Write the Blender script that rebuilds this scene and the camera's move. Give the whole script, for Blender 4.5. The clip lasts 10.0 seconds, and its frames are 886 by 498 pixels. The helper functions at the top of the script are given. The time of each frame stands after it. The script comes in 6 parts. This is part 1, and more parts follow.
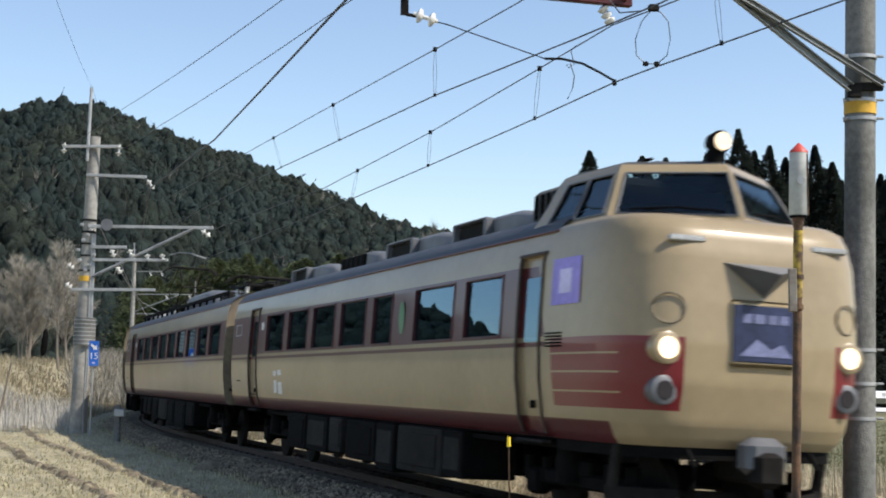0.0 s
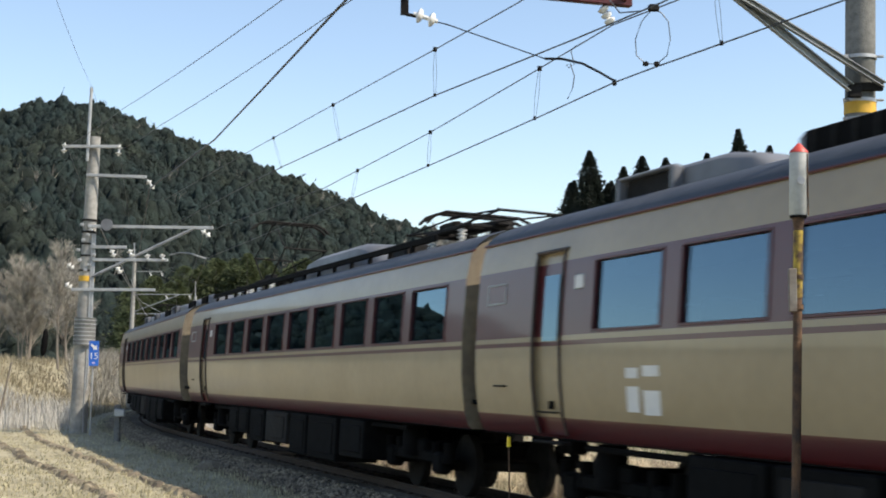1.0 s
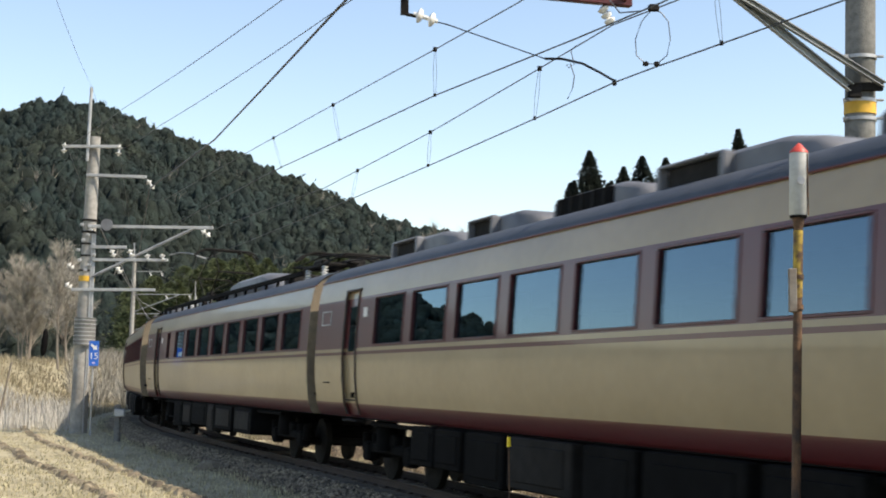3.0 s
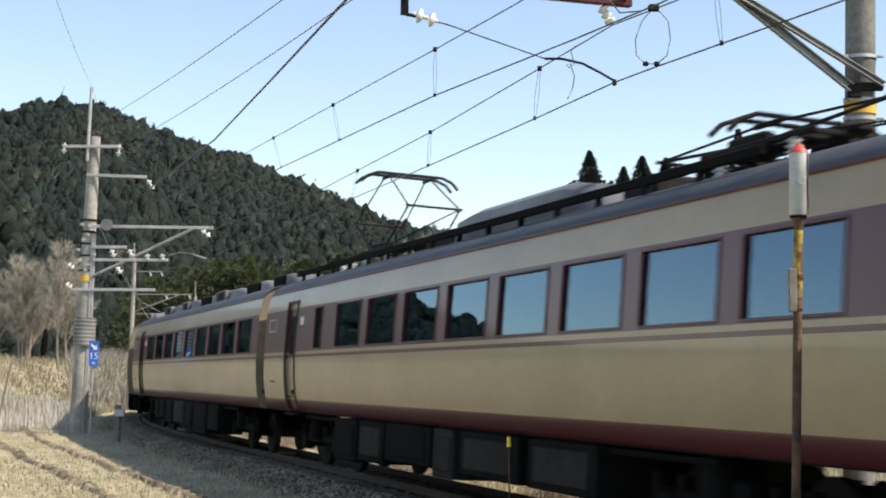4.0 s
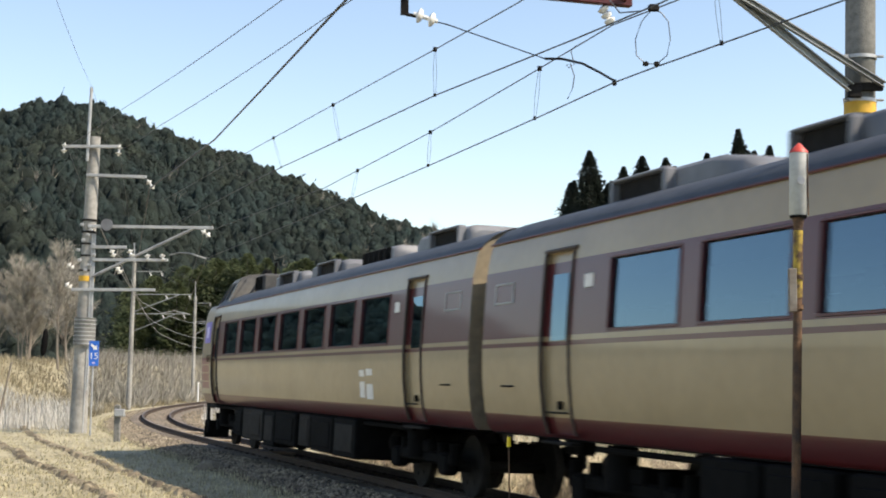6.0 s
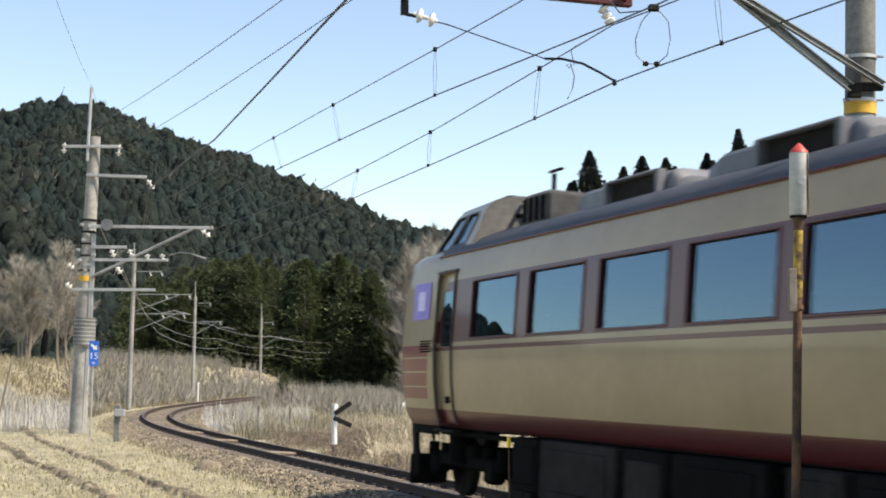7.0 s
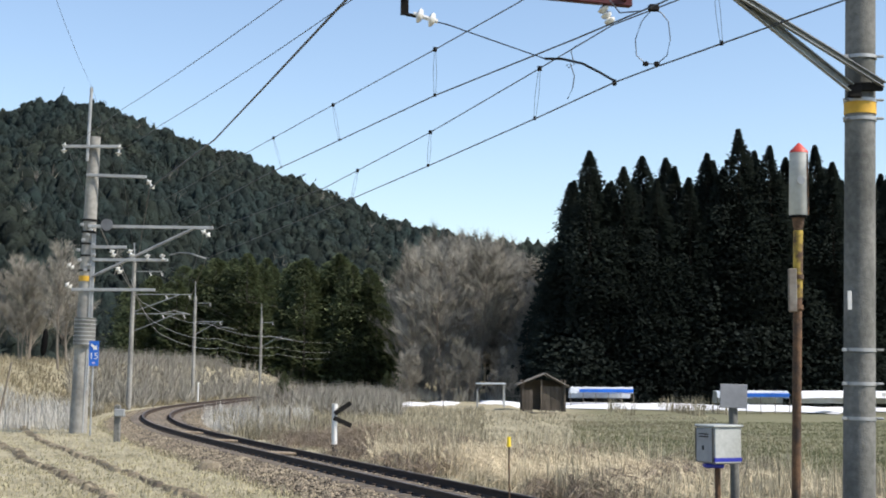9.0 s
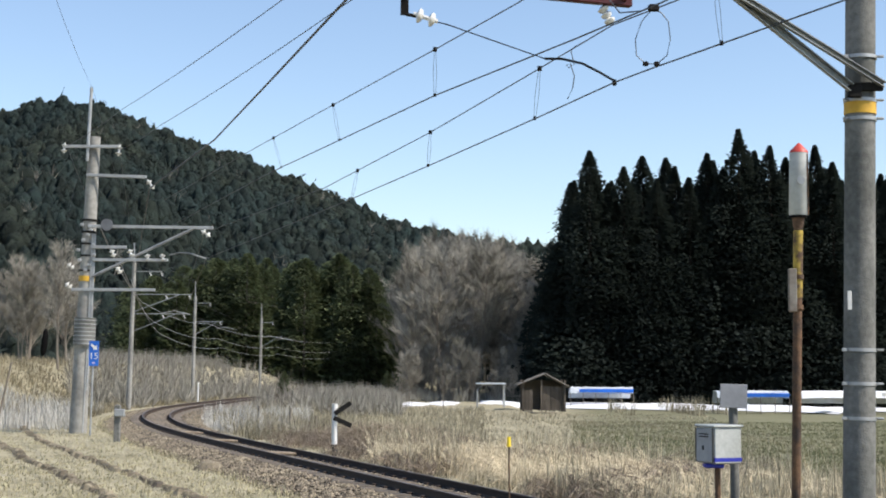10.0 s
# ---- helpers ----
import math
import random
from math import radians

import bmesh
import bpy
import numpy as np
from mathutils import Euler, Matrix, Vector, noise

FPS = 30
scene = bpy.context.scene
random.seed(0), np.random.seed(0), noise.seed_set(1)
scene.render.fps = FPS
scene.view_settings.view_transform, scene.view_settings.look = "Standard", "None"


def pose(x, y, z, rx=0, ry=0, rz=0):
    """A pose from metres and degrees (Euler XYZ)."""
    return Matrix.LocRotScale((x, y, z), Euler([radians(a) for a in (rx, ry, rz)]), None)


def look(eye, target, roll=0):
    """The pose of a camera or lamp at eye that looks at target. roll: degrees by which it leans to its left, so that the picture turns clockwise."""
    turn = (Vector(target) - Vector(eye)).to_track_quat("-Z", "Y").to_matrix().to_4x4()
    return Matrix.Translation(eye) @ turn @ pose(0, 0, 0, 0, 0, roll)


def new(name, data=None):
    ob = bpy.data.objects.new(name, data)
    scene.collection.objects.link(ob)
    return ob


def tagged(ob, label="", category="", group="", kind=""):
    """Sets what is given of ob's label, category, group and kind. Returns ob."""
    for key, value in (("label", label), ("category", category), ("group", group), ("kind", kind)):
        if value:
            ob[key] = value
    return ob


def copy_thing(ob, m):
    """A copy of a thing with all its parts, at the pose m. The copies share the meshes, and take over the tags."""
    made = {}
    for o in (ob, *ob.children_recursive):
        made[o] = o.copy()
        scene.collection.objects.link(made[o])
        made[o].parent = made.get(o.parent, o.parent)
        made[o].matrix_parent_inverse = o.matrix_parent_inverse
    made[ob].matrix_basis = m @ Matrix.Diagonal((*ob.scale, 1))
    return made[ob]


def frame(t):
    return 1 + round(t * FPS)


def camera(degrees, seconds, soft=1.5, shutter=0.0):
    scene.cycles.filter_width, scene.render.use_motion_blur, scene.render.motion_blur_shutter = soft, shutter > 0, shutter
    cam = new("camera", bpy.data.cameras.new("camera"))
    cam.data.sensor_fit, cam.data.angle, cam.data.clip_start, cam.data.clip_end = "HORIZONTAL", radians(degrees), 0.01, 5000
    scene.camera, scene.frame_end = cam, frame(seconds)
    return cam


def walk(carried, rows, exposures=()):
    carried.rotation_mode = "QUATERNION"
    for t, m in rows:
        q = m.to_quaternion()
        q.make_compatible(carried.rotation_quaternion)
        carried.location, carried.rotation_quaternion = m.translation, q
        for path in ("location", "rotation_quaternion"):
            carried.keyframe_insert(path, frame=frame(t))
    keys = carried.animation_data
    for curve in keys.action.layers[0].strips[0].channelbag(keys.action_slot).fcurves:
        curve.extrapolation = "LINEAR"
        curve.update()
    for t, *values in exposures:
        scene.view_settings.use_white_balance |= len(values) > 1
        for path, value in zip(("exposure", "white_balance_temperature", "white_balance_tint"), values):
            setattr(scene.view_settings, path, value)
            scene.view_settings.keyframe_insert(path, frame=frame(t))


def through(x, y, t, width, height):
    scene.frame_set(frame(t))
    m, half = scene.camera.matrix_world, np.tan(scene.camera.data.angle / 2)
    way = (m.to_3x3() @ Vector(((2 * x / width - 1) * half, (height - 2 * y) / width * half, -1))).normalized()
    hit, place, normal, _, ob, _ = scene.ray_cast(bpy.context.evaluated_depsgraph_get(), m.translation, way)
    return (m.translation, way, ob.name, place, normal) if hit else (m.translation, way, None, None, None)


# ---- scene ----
# ---------------------------------------------------------------- the line of the track
STEP = 0.25
ARC = np.arange(-230.0, 190.0, STEP)
CURVE = np.clip(-0.0085218 + 0.00036877 * ARC, -0.0005, 0.0075)
CURVE = np.where(ARC > 78, 0.001, CURVE)
CURVE = np.where(ARC > 120, 0.0055, CURVE)
ZERO = int(np.searchsorted(ARC, 0.0))
HEAD = -np.cumsum(CURVE) * STEP
HEAD = HEAD - HEAD[ZERO] + radians(19.319)
TX = np.cumsum(-np.sin(HEAD)) * STEP
TY = np.cumsum(np.cos(HEAD)) * STEP
TX = TX - TX[ZERO] + 4.3413
TY = TY - TY[ZERO] + 10.5964
CANT = 0.0457
GAUGE = 0.57


def on_track(s, o=0.0, z=0.0):
    """A point o metres to the camera's side of the track's middle and z above the inner rail, with the track's cant."""
    x, y, h = np.interp(s, ARC, TX), np.interp(s, ARC, TY), np.interp(s, ARC, HEAD)
    o2 = -GAUGE + (o + GAUGE) * math.cos(CANT) - z * math.sin(CANT)
    z2 = (o + GAUGE) * math.sin(CANT) + z * math.cos(CANT)
    return Vector((x - math.cos(h) * o2, y - math.sin(h) * o2, z2))


def beside(s, o, z=0.0):
    """The same, level."""
    x, y, h = np.interp(s, ARC, TX), np.interp(s, ARC, TY), np.interp(s, ARC, HEAD)
    return Vector((x - math.cos(h) * o, y - math.sin(h) * o, z))


# ---------------------------------------------------------------- camera
EYE = Vector((0.0, 0.0, 1.72))
cam = camera(34.38, 10.0, soft=1.9, shutter=0.2)
AIM = look(EYE, EYE + Vector((0, math.cos(radians(5.087)), math.sin(radians(5.087)))), 0.285)
walk(cam, [(0.0, AIM), (10.0, AIM)], exposures=[(0.0, 0.33, 6700, 12), (0.6, 0.42, 6850, 12), (1.0, 0.52, 6950, 12), (2.2, 0.65, 7250, 13), (5.6, 0.65, 7300, 13), (7.2, 0.60, 7250, 13), (8.4, 0.36, 6650, 12), (10.0, 0.35, 6600, 12)])

# ---------------------------------------------------------------- sky and sun
SUN_EL, SUN_AZ = radians(47), radians(-21)      # azimuth from +x towards +y
to_sun = Vector((math.cos(SUN_EL) * math.cos(SUN_AZ), math.cos(SUN_EL) * math.sin(SUN_AZ), math.sin(SUN_EL)))
world = bpy.data.worlds.new("sky")
scene.world = world
world.use_nodes = True
wn, wl = world.node_tree.nodes, world.node_tree.links
wn.clear()
sky = wn.new("ShaderNodeTexSky")
sky.sky_type, sky.sun_disc = "NISHITA", False
sky.sun_elevation, sky.sun_rotation = SUN_EL, math.pi / 2 - SUN_AZ
sky.air_density, sky.dust_density, sky.ozone_density = 1.0, 0.4, 1.5
bg = wn.new("ShaderNodeBackground")
bg.inputs["Strength"].default_value = 0.15
wo = wn.new("ShaderNodeOutputWorld")
wl.new(sky.outputs[0], bg.inputs[0])
wl.new(bg.outputs[0], wo.inputs[0])
lamp = bpy.data.lights.new("sun", "SUN")
lamp.energy, lamp.angle, lamp.color = 4.8, radians(0.6), (1.0, 0.94, 0.84)
sun = new("sun", lamp)
sun.matrix_world = look(to_sun * 50, (0, 0, 0))


# ---------------------------------------------------------------- materials
def mat(name, base, rough=0.6, metal=0.0, vary=0.12, scale=6.0, bump=0.0, bump_scale=40.0, tint=None, coat=0.0, spec=0.5, islands=0.0, emit=0.0, each=0.0, coords="Object"):
    """Principled surface: two scales of variation in the colour, relief, and a second colour that shows through in patches."""
    m = bpy.data.materials.new(name)
    m.use_nodes = True
    n, l = m.node_tree.nodes, m.node_tree.links
    p = n["Principled BSDF"]
    p.inputs["Roughness"].default_value, p.inputs["Metallic"].default_value = rough, metal
    p.inputs["Coat Weight"].default_value, p.inputs["Specular IOR Level"].default_value = coat, spec
    p.inputs["Coat Roughness"].default_value = 0.06
    tc = n.new("ShaderNodeTexCoord")
    big, fine = n.new("ShaderNodeTexNoise"), n.new("ShaderNodeTexNoise")
    big.inputs["Scale"].default_value, fine.inputs["Scale"].default_value = scale * 0.22, scale * 2.3
    big.inputs["Detail"].default_value, fine.inputs["Detail"].default_value = 5.0, 4.0
    for t in (big, fine):
        l.new(tc.outputs[coords], t.inputs["Vector"])
    two = n.new("ShaderNodeMix")
    two.data_type = "RGBA"
    two.inputs["A"].default_value = (*base, 1)
    two.inputs["B"].default_value = (*(tint or [c * 0.72 for c in base]), 1)
    ramp = n.new("ShaderNodeMapRange")
    ramp.inputs["From Min"].default_value, ramp.inputs["From Max"].default_value = 0.38, 0.68
    l.new(big.outputs["Fac"], ramp.inputs["Value"])
    l.new(ramp.outputs["Result"], two.inputs["Factor"])
    val = n.new("ShaderNodeMapRange")
    val.inputs["From Min"].default_value, val.inputs["From Max"].default_value = 0.25, 0.75
    val.inputs["To Min"].default_value, val.inputs["To Max"].default_value = 1 - vary, 1 + vary
    l.new(fine.outputs["Fac"], val.inputs["Value"])
    hsv = n.new("ShaderNodeHueSaturation")
    l.new(two.outputs["Result"], hsv.inputs["Color"])
    last = val.outputs["Result"]
    if islands or each:
        src = n.new("ShaderNodeNewGeometry").outputs["Random Per Island"] if islands else n.new("ShaderNodeObjectInfo").outputs["Random"]
        r = n.new("ShaderNodeMapRange")
        r.inputs["To Min"].default_value, r.inputs["To Max"].default_value = 1 - (islands or each), 1 + (islands or each)
        l.new(src, r.inputs["Value"])
        mul = n.new("ShaderNodeMath")
        mul.operation = "MULTIPLY"
        l.new(last, mul.inputs[0])
        l.new(r.outputs["Result"], mul.inputs[1])
        last = mul.outputs[0]
    l.new(last, hsv.inputs["Value"])
    l.new(hsv.outputs["Color"], p.inputs["Base Color"])
    if emit:
        l.new(hsv.outputs["Color"], p.inputs["Emission Color"])
        p.inputs["Emission Strength"].default_value = emit
    if bump:
        b = n.new("ShaderNodeBump")
        t = n.new("ShaderNodeTexNoise")
        t.inputs["Scale"].default_value, t.inputs["Detail"].default_value = bump_scale, 5.0
        l.new(tc.outputs[coords], t.inputs["Vector"])
        b.inputs["Strength"].default_value, b.inputs["Distance"].default_value = bump, 0.02
        l.new(t.outputs["Fac"], b.inputs["Height"])
        l.new(b.outputs["Normal"], p.inputs["Normal"])
    return m


def leaf_mat(name, base, tint, vary=0.3, islands=0.35, rough=0.6, through=0.25, scale=1.5):
    """Foliage: thin leaves that let some light through."""
    m = mat(name, base, rough, vary=vary, scale=scale, tint=tint, islands=islands, spec=0.25)
    n, l = m.node_tree.nodes, m.node_tree.links
    p = n["Principled BSDF"]
    tr = n.new("ShaderNodeBsdfTranslucent")
    l.new(p.inputs["Base Color"].links[0].from_socket, tr.inputs["Color"])
    mix = n.new("ShaderNodeMixShader")
    mix.inputs[0].default_value = through
    l.new(p.outputs[0], mix.inputs[1])
    l.new(tr.outputs[0], mix.inputs[2])
    l.new(mix.outputs[0], n["Material Output"].inputs["Surface"])
    return m


def glass_mat(name, tint, ior=1.75, rough=0.01, shine=(1, 1, 1)):
    """Window glass: clear and tinted straight on, a mirror at a slant."""
    m = bpy.data.materials.new(name)
    m.use_nodes = True
    n, l = m.node_tree.nodes, m.node_tree.links
    n.remove(n["Principled BSDF"])
    f, g, t, x = n.new("ShaderNodeFresnel"), n.new("ShaderNodeBsdfGlossy"), n.new("ShaderNodeBsdfTransparent"), n.new("ShaderNodeMixShader")
    f.inputs["IOR"].default_value = ior
    g.inputs["Roughness"].default_value = rough
    t.inputs["Color"].default_value = (*tint, 1)
    g.inputs["Color"].default_value = (*shine, 1)
    l.new(f.outputs[0], x.inputs[0])
    l.new(t.outputs[0], x.inputs[1])
    l.new(g.outputs[0], x.inputs[2])
    l.new(x.outputs[0], n["Material Output"].inputs["Surface"])
    return m


CREAM, MAROON = (0.30, 0.236, 0.142), (0.075, 0.012, 0.014)


def livery(name, cab=False):
    """Two-tone livery laid out by height on the body; on the driving car the bands end at a slant and a striped block wraps the nose."""
    m = mat(name, CREAM, 0.36, vary=0.07, scale=3.0, bump=0.22, bump_scale=1.3, tint=(0.25, 0.195, 0.115), coat=0.28, spec=0.3)
    n, l = m.node_tree.nodes, m.node_tree.links
    p = n["Principled BSDF"]
    base = p.inputs["Base Color"].links[0].from_socket
    tc, sep = n.new("ShaderNodeTexCoord"), n.new("ShaderNodeSeparateXYZ")
    l.new(tc.outputs["Object"], sep.inputs[0])

    def op(kind, a, b, c=None):
        q = n.new("ShaderNodeMath")
        q.operation = kind
        for i, v in enumerate((a, b, c)):
            if v is None:
                continue
            if hasattr(v, "links"):
                l.new(v, q.inputs[i])
            else:
                q.inputs[i].default_value = v
        return q.outputs[0]

    X, Y, Z = sep.outputs
    band = lambda lo, hi: op("COMPARE", Z, (lo + hi) / 2, (hi - lo) / 2)
    upper = op("MAXIMUM", band(2.07, 2.87), band(1.965, 2.015))
    low = op("LESS_THAN", Z, 1.2)
    if cab:
        slant = op("ADD", X, op("MULTIPLY", Z, 0.5))
        upper = op("MULTIPLY", upper, op("LESS_THAN", slant, 18.42))
        low = op("MULTIPLY", low, op("LESS_THAN", X, 18.75))
        block = op("MULTIPLY", band(1.33, 2.05), op("GREATER_THAN", op("SUBTRACT", X, op("MULTIPLY", Z, -0.1)), 17.72))
        block = op("MULTIPLY", block, op("GREATER_THAN", op("ABSOLUTE", Y, 0), 0.86))
        lines = op("MAXIMUM", op("MAXIMUM", band(1.87, 1.89), band(1.68, 1.70)), band(1.48, 1.50))
        lines = op("MULTIPLY", lines, op("LESS_THAN", X, 18.95))
        block = op("MULTIPLY", block, op("SUBTRACT", 1.0, lines))
        upper = op("MAXIMUM", upper, block)
    red = op("MAXIMUM", upper, low)
    mx = n.new("ShaderNodeMix")
    mx.data_type = "RGBA"
    l.new(red, mx.inputs["Factor"])
    l.new(base, mx.inputs["A"])
    mx.inputs["B"].default_value = (*MAROON, 1)
    l.new(mx.outputs["Result"], p.inputs["Base Color"])
    if cab:
        # Block gets a redder copy of the maroon: its sunlit tone put into paint.
        bright = n.new("ShaderNodeMix")
        bright.data_type = "RGBA"
        l.new(block, bright.inputs["Factor"])
        l.new(mx.outputs["Result"], bright.inputs["A"])
        bright.inputs["B"].default_value = (0.15, 0.014, 0.018, 1)
        l.new(bright.outputs["Result"], p.inputs["Base Color"])
    return m


M_LIVERY, M_CABLIVERY = livery("livery"), livery("cab_livery", True)
M_ROOF = mat("roof_paint", (0.034, 0.039, 0.047), 0.55, vary=0.3, scale=2, bump=0.15, tint=(0.055, 0.056, 0.06), spec=0.35)
M_HOOD = mat("hood_paint", (0.145, 0.152, 0.165), 0.5, vary=0.2, scale=2, tint=(0.085, 0.09, 0.10))
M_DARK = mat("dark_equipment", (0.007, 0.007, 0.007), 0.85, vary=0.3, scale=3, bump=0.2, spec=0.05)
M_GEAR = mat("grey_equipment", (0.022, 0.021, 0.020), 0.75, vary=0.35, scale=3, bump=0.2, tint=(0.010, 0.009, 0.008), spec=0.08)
M_SOOT = mat("sooty_roof_paint", (0.045, 0.046, 0.048), 0.7, vary=0.35, scale=3, bump=0.3, tint=(0.09, 0.088, 0.08), spec=0.2)
M_CREAM = mat("cream_paint", CREAM, 0.36, vary=0.06, scale=3, coat=0.35, tint=(0.25, 0.195, 0.115), spec=0.3)
M_TAN = mat("tan_end", (0.20, 0.165, 0.11), 0.7, vary=0.25, scale=4, tint=(0.13, 0.105, 0.075))
M_MAROON = mat("maroon_paint", MAROON, 0.4, vary=0.1, coat=0.12, spec=0.3)
M_GLASS = glass_mat("window_glass", (0.10, 0.14, 0.15), 2.25, shine=(0.52, 0.78, 1.0))
M_CABGLASS = glass_mat("windscreen_glass", (0.42, 0.52, 0.50), 1.55, shine=(0.75, 0.92, 1.0))
M_CURTAIN = mat("curtain", (0.10, 0.095, 0.09), 0.9, vary=0.15, scale=4)
M_SEAT = mat("seat_cloth", (0.06, 0.07, 0.10), 0.9)
M_STEEL = mat("bright_steel", (0.55, 0.55, 0.54), 0.35, metal=0.9, vary=0.1)
M_ALU = mat("galvanised", (0.42, 0.43, 0.43), 0.5, metal=0.5, vary=0.15, scale=8)
M_RAILSIDE = mat("rail_rust", (0.045, 0.028, 0.018), 0.9, vary=0.25, scale=5, tint=(0.035, 0.022, 0.016))
M_RAILTOP = mat("rail_head", (0.13, 0.105, 0.085), 0.55, metal=0.4, vary=0.15)
M_SLEEPER = mat("sleeper", (0.15, 0.125, 0.10), 0.9, vary=0.25, scale=4, bump=0.3, each=0.25)
M_BALLAST = mat("ballast_stone", (0.215, 0.18, 0.125), 0.95, vary=0.2, scale=8, islands=0.65, tint=(0.13, 0.105, 0.08))
M_BED = mat("ballast_bed", (0.088, 0.072, 0.052), 0.95, vary=0.45, scale=14, bump=0.9, bump_scale=25)
M_CONCRETE = mat("pole_concrete", (0.165, 0.165, 0.152), 0.85, vary=0.3, scale=6, bump=0.4, tint=(0.085, 0.087, 0.078))
M_PALECONCRETE = mat("pale_concrete", (0.30, 0.295, 0.27), 0.85, vary=0.25, scale=3, bump=0.3, tint=(0.19, 0.185, 0.17))
M_YELLOW = mat("yellow_band", (0.62, 0.36, 0.03), 0.6, vary=0.12)
M_RUST = mat("rusty_post", (0.12, 0.065, 0.033), 0.85, vary=0.5, scale=55, bump=0.5, tint=(0.035, 0.024, 0.018))
M_CHIPPED = mat("chipped_yellow", (0.07, 0.04, 0.022), 0.75, vary=0.35, scale=60, tint=(0.50, 0.36, 0.05))
M_WHITE = mat("white_paint", (0.72, 0.72, 0.70), 0.5, vary=0.08, scale=4, tint=(0.58, 0.58, 0.56))
M_HOUSING = mat("dull_white_plastic", (0.44, 0.46, 0.44), 0.5, vary=0.12, scale=12, tint=(0.34, 0.35, 0.33))
M_GREYPAINT = mat("grey_paint", (0.30, 0.31, 0.33), 0.5, vary=0.12, scale=5)
M_RED = mat("red_cap", (0.55, 0.06, 0.04), 0.5, vary=0.15)
M_BLUE = mat("blue_sign", (0.01, 0.14, 0.62), 0.45, vary=0.06)
M_BLUESTRIPE = mat("blue_stripe", (0.02, 0.03, 0.35), 0.5)
M_BLACK = mat("black_paint", (0.02, 0.02, 0.02), 0.6)
M_WIRE = mat("wire", (0.055, 0.06, 0.065), 0.5, metal=0.3)
M_INSUL = mat("white_insulator", (0.75, 0.75, 0.72), 0.2, vary=0.05, coat=0.6)
M_LAMP = mat("lit_headlamp", (1.0, 0.80, 0.52), 0.3, emit=1.5)
M_YELLOWCAP = mat("yellow_cap", (0.85, 0.62, 0.02), 0.5, vary=0.08)
M_OLDROOF = mat("weathered_roof", (0.20, 0.18, 0.155), 0.9, vary=0.25, scale=3, bump=0.4, tint=(0.12, 0.105, 0.09))
M_OLDWOOD = mat("weathered_wood", (0.10, 0.083, 0.066), 0.9, vary=0.3, scale=5, bump=0.4, each=0.3)
M_SHEET = mat("pale_sheet", (0.45, 0.50, 0.56), 0.45, vary=0.15, scale=2, tint=(0.6, 0.63, 0.66))
M_LAMP_OFF = mat("roof_lamp_lens", (0.9, 0.70, 0.45), 0.2, emit=0.9)
M_PURPLE = mat("purple_panel", (0.20, 0.15, 0.55), 0.4, vary=0.2, scale=6, tint=(0.30, 0.22, 0.65))
M_LILAC = mat("lilac_print", (0.60, 0.55, 0.85), 0.4, vary=0.2, scale=8)
M_BOARD = mat("board_glazing", (0.03, 0.04, 0.09), 0.3, vary=0.3, scale=6, spec=0.25)
M_FADED = mat("faded_print", (0.17, 0.19, 0.32), 0.4, vary=0.3, scale=10, spec=0.25)
M_DOORFRAME = mat("door_edge", (0.045, 0.03, 0.024), 0.6, vary=0.2)
M_BRACE = mat("painted_steel", (0.30, 0.32, 0.32), 0.5, metal=0.3, vary=0.15, scale=6)
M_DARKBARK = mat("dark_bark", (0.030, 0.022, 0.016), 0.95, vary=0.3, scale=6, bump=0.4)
M_GREEN = mat("green_mark", (0.06, 0.20, 0.08), 0.5, vary=0.1)
M_RUSTPLATE = mat("weathered_plate", (0.20, 0.185, 0.16), 0.7, vary=0.25, scale=12, tint=(0.09, 0.06, 0.04))
M_LENS = mat("dark_lens", (0.025, 0.022, 0.026), 0.25, spec=0.25)


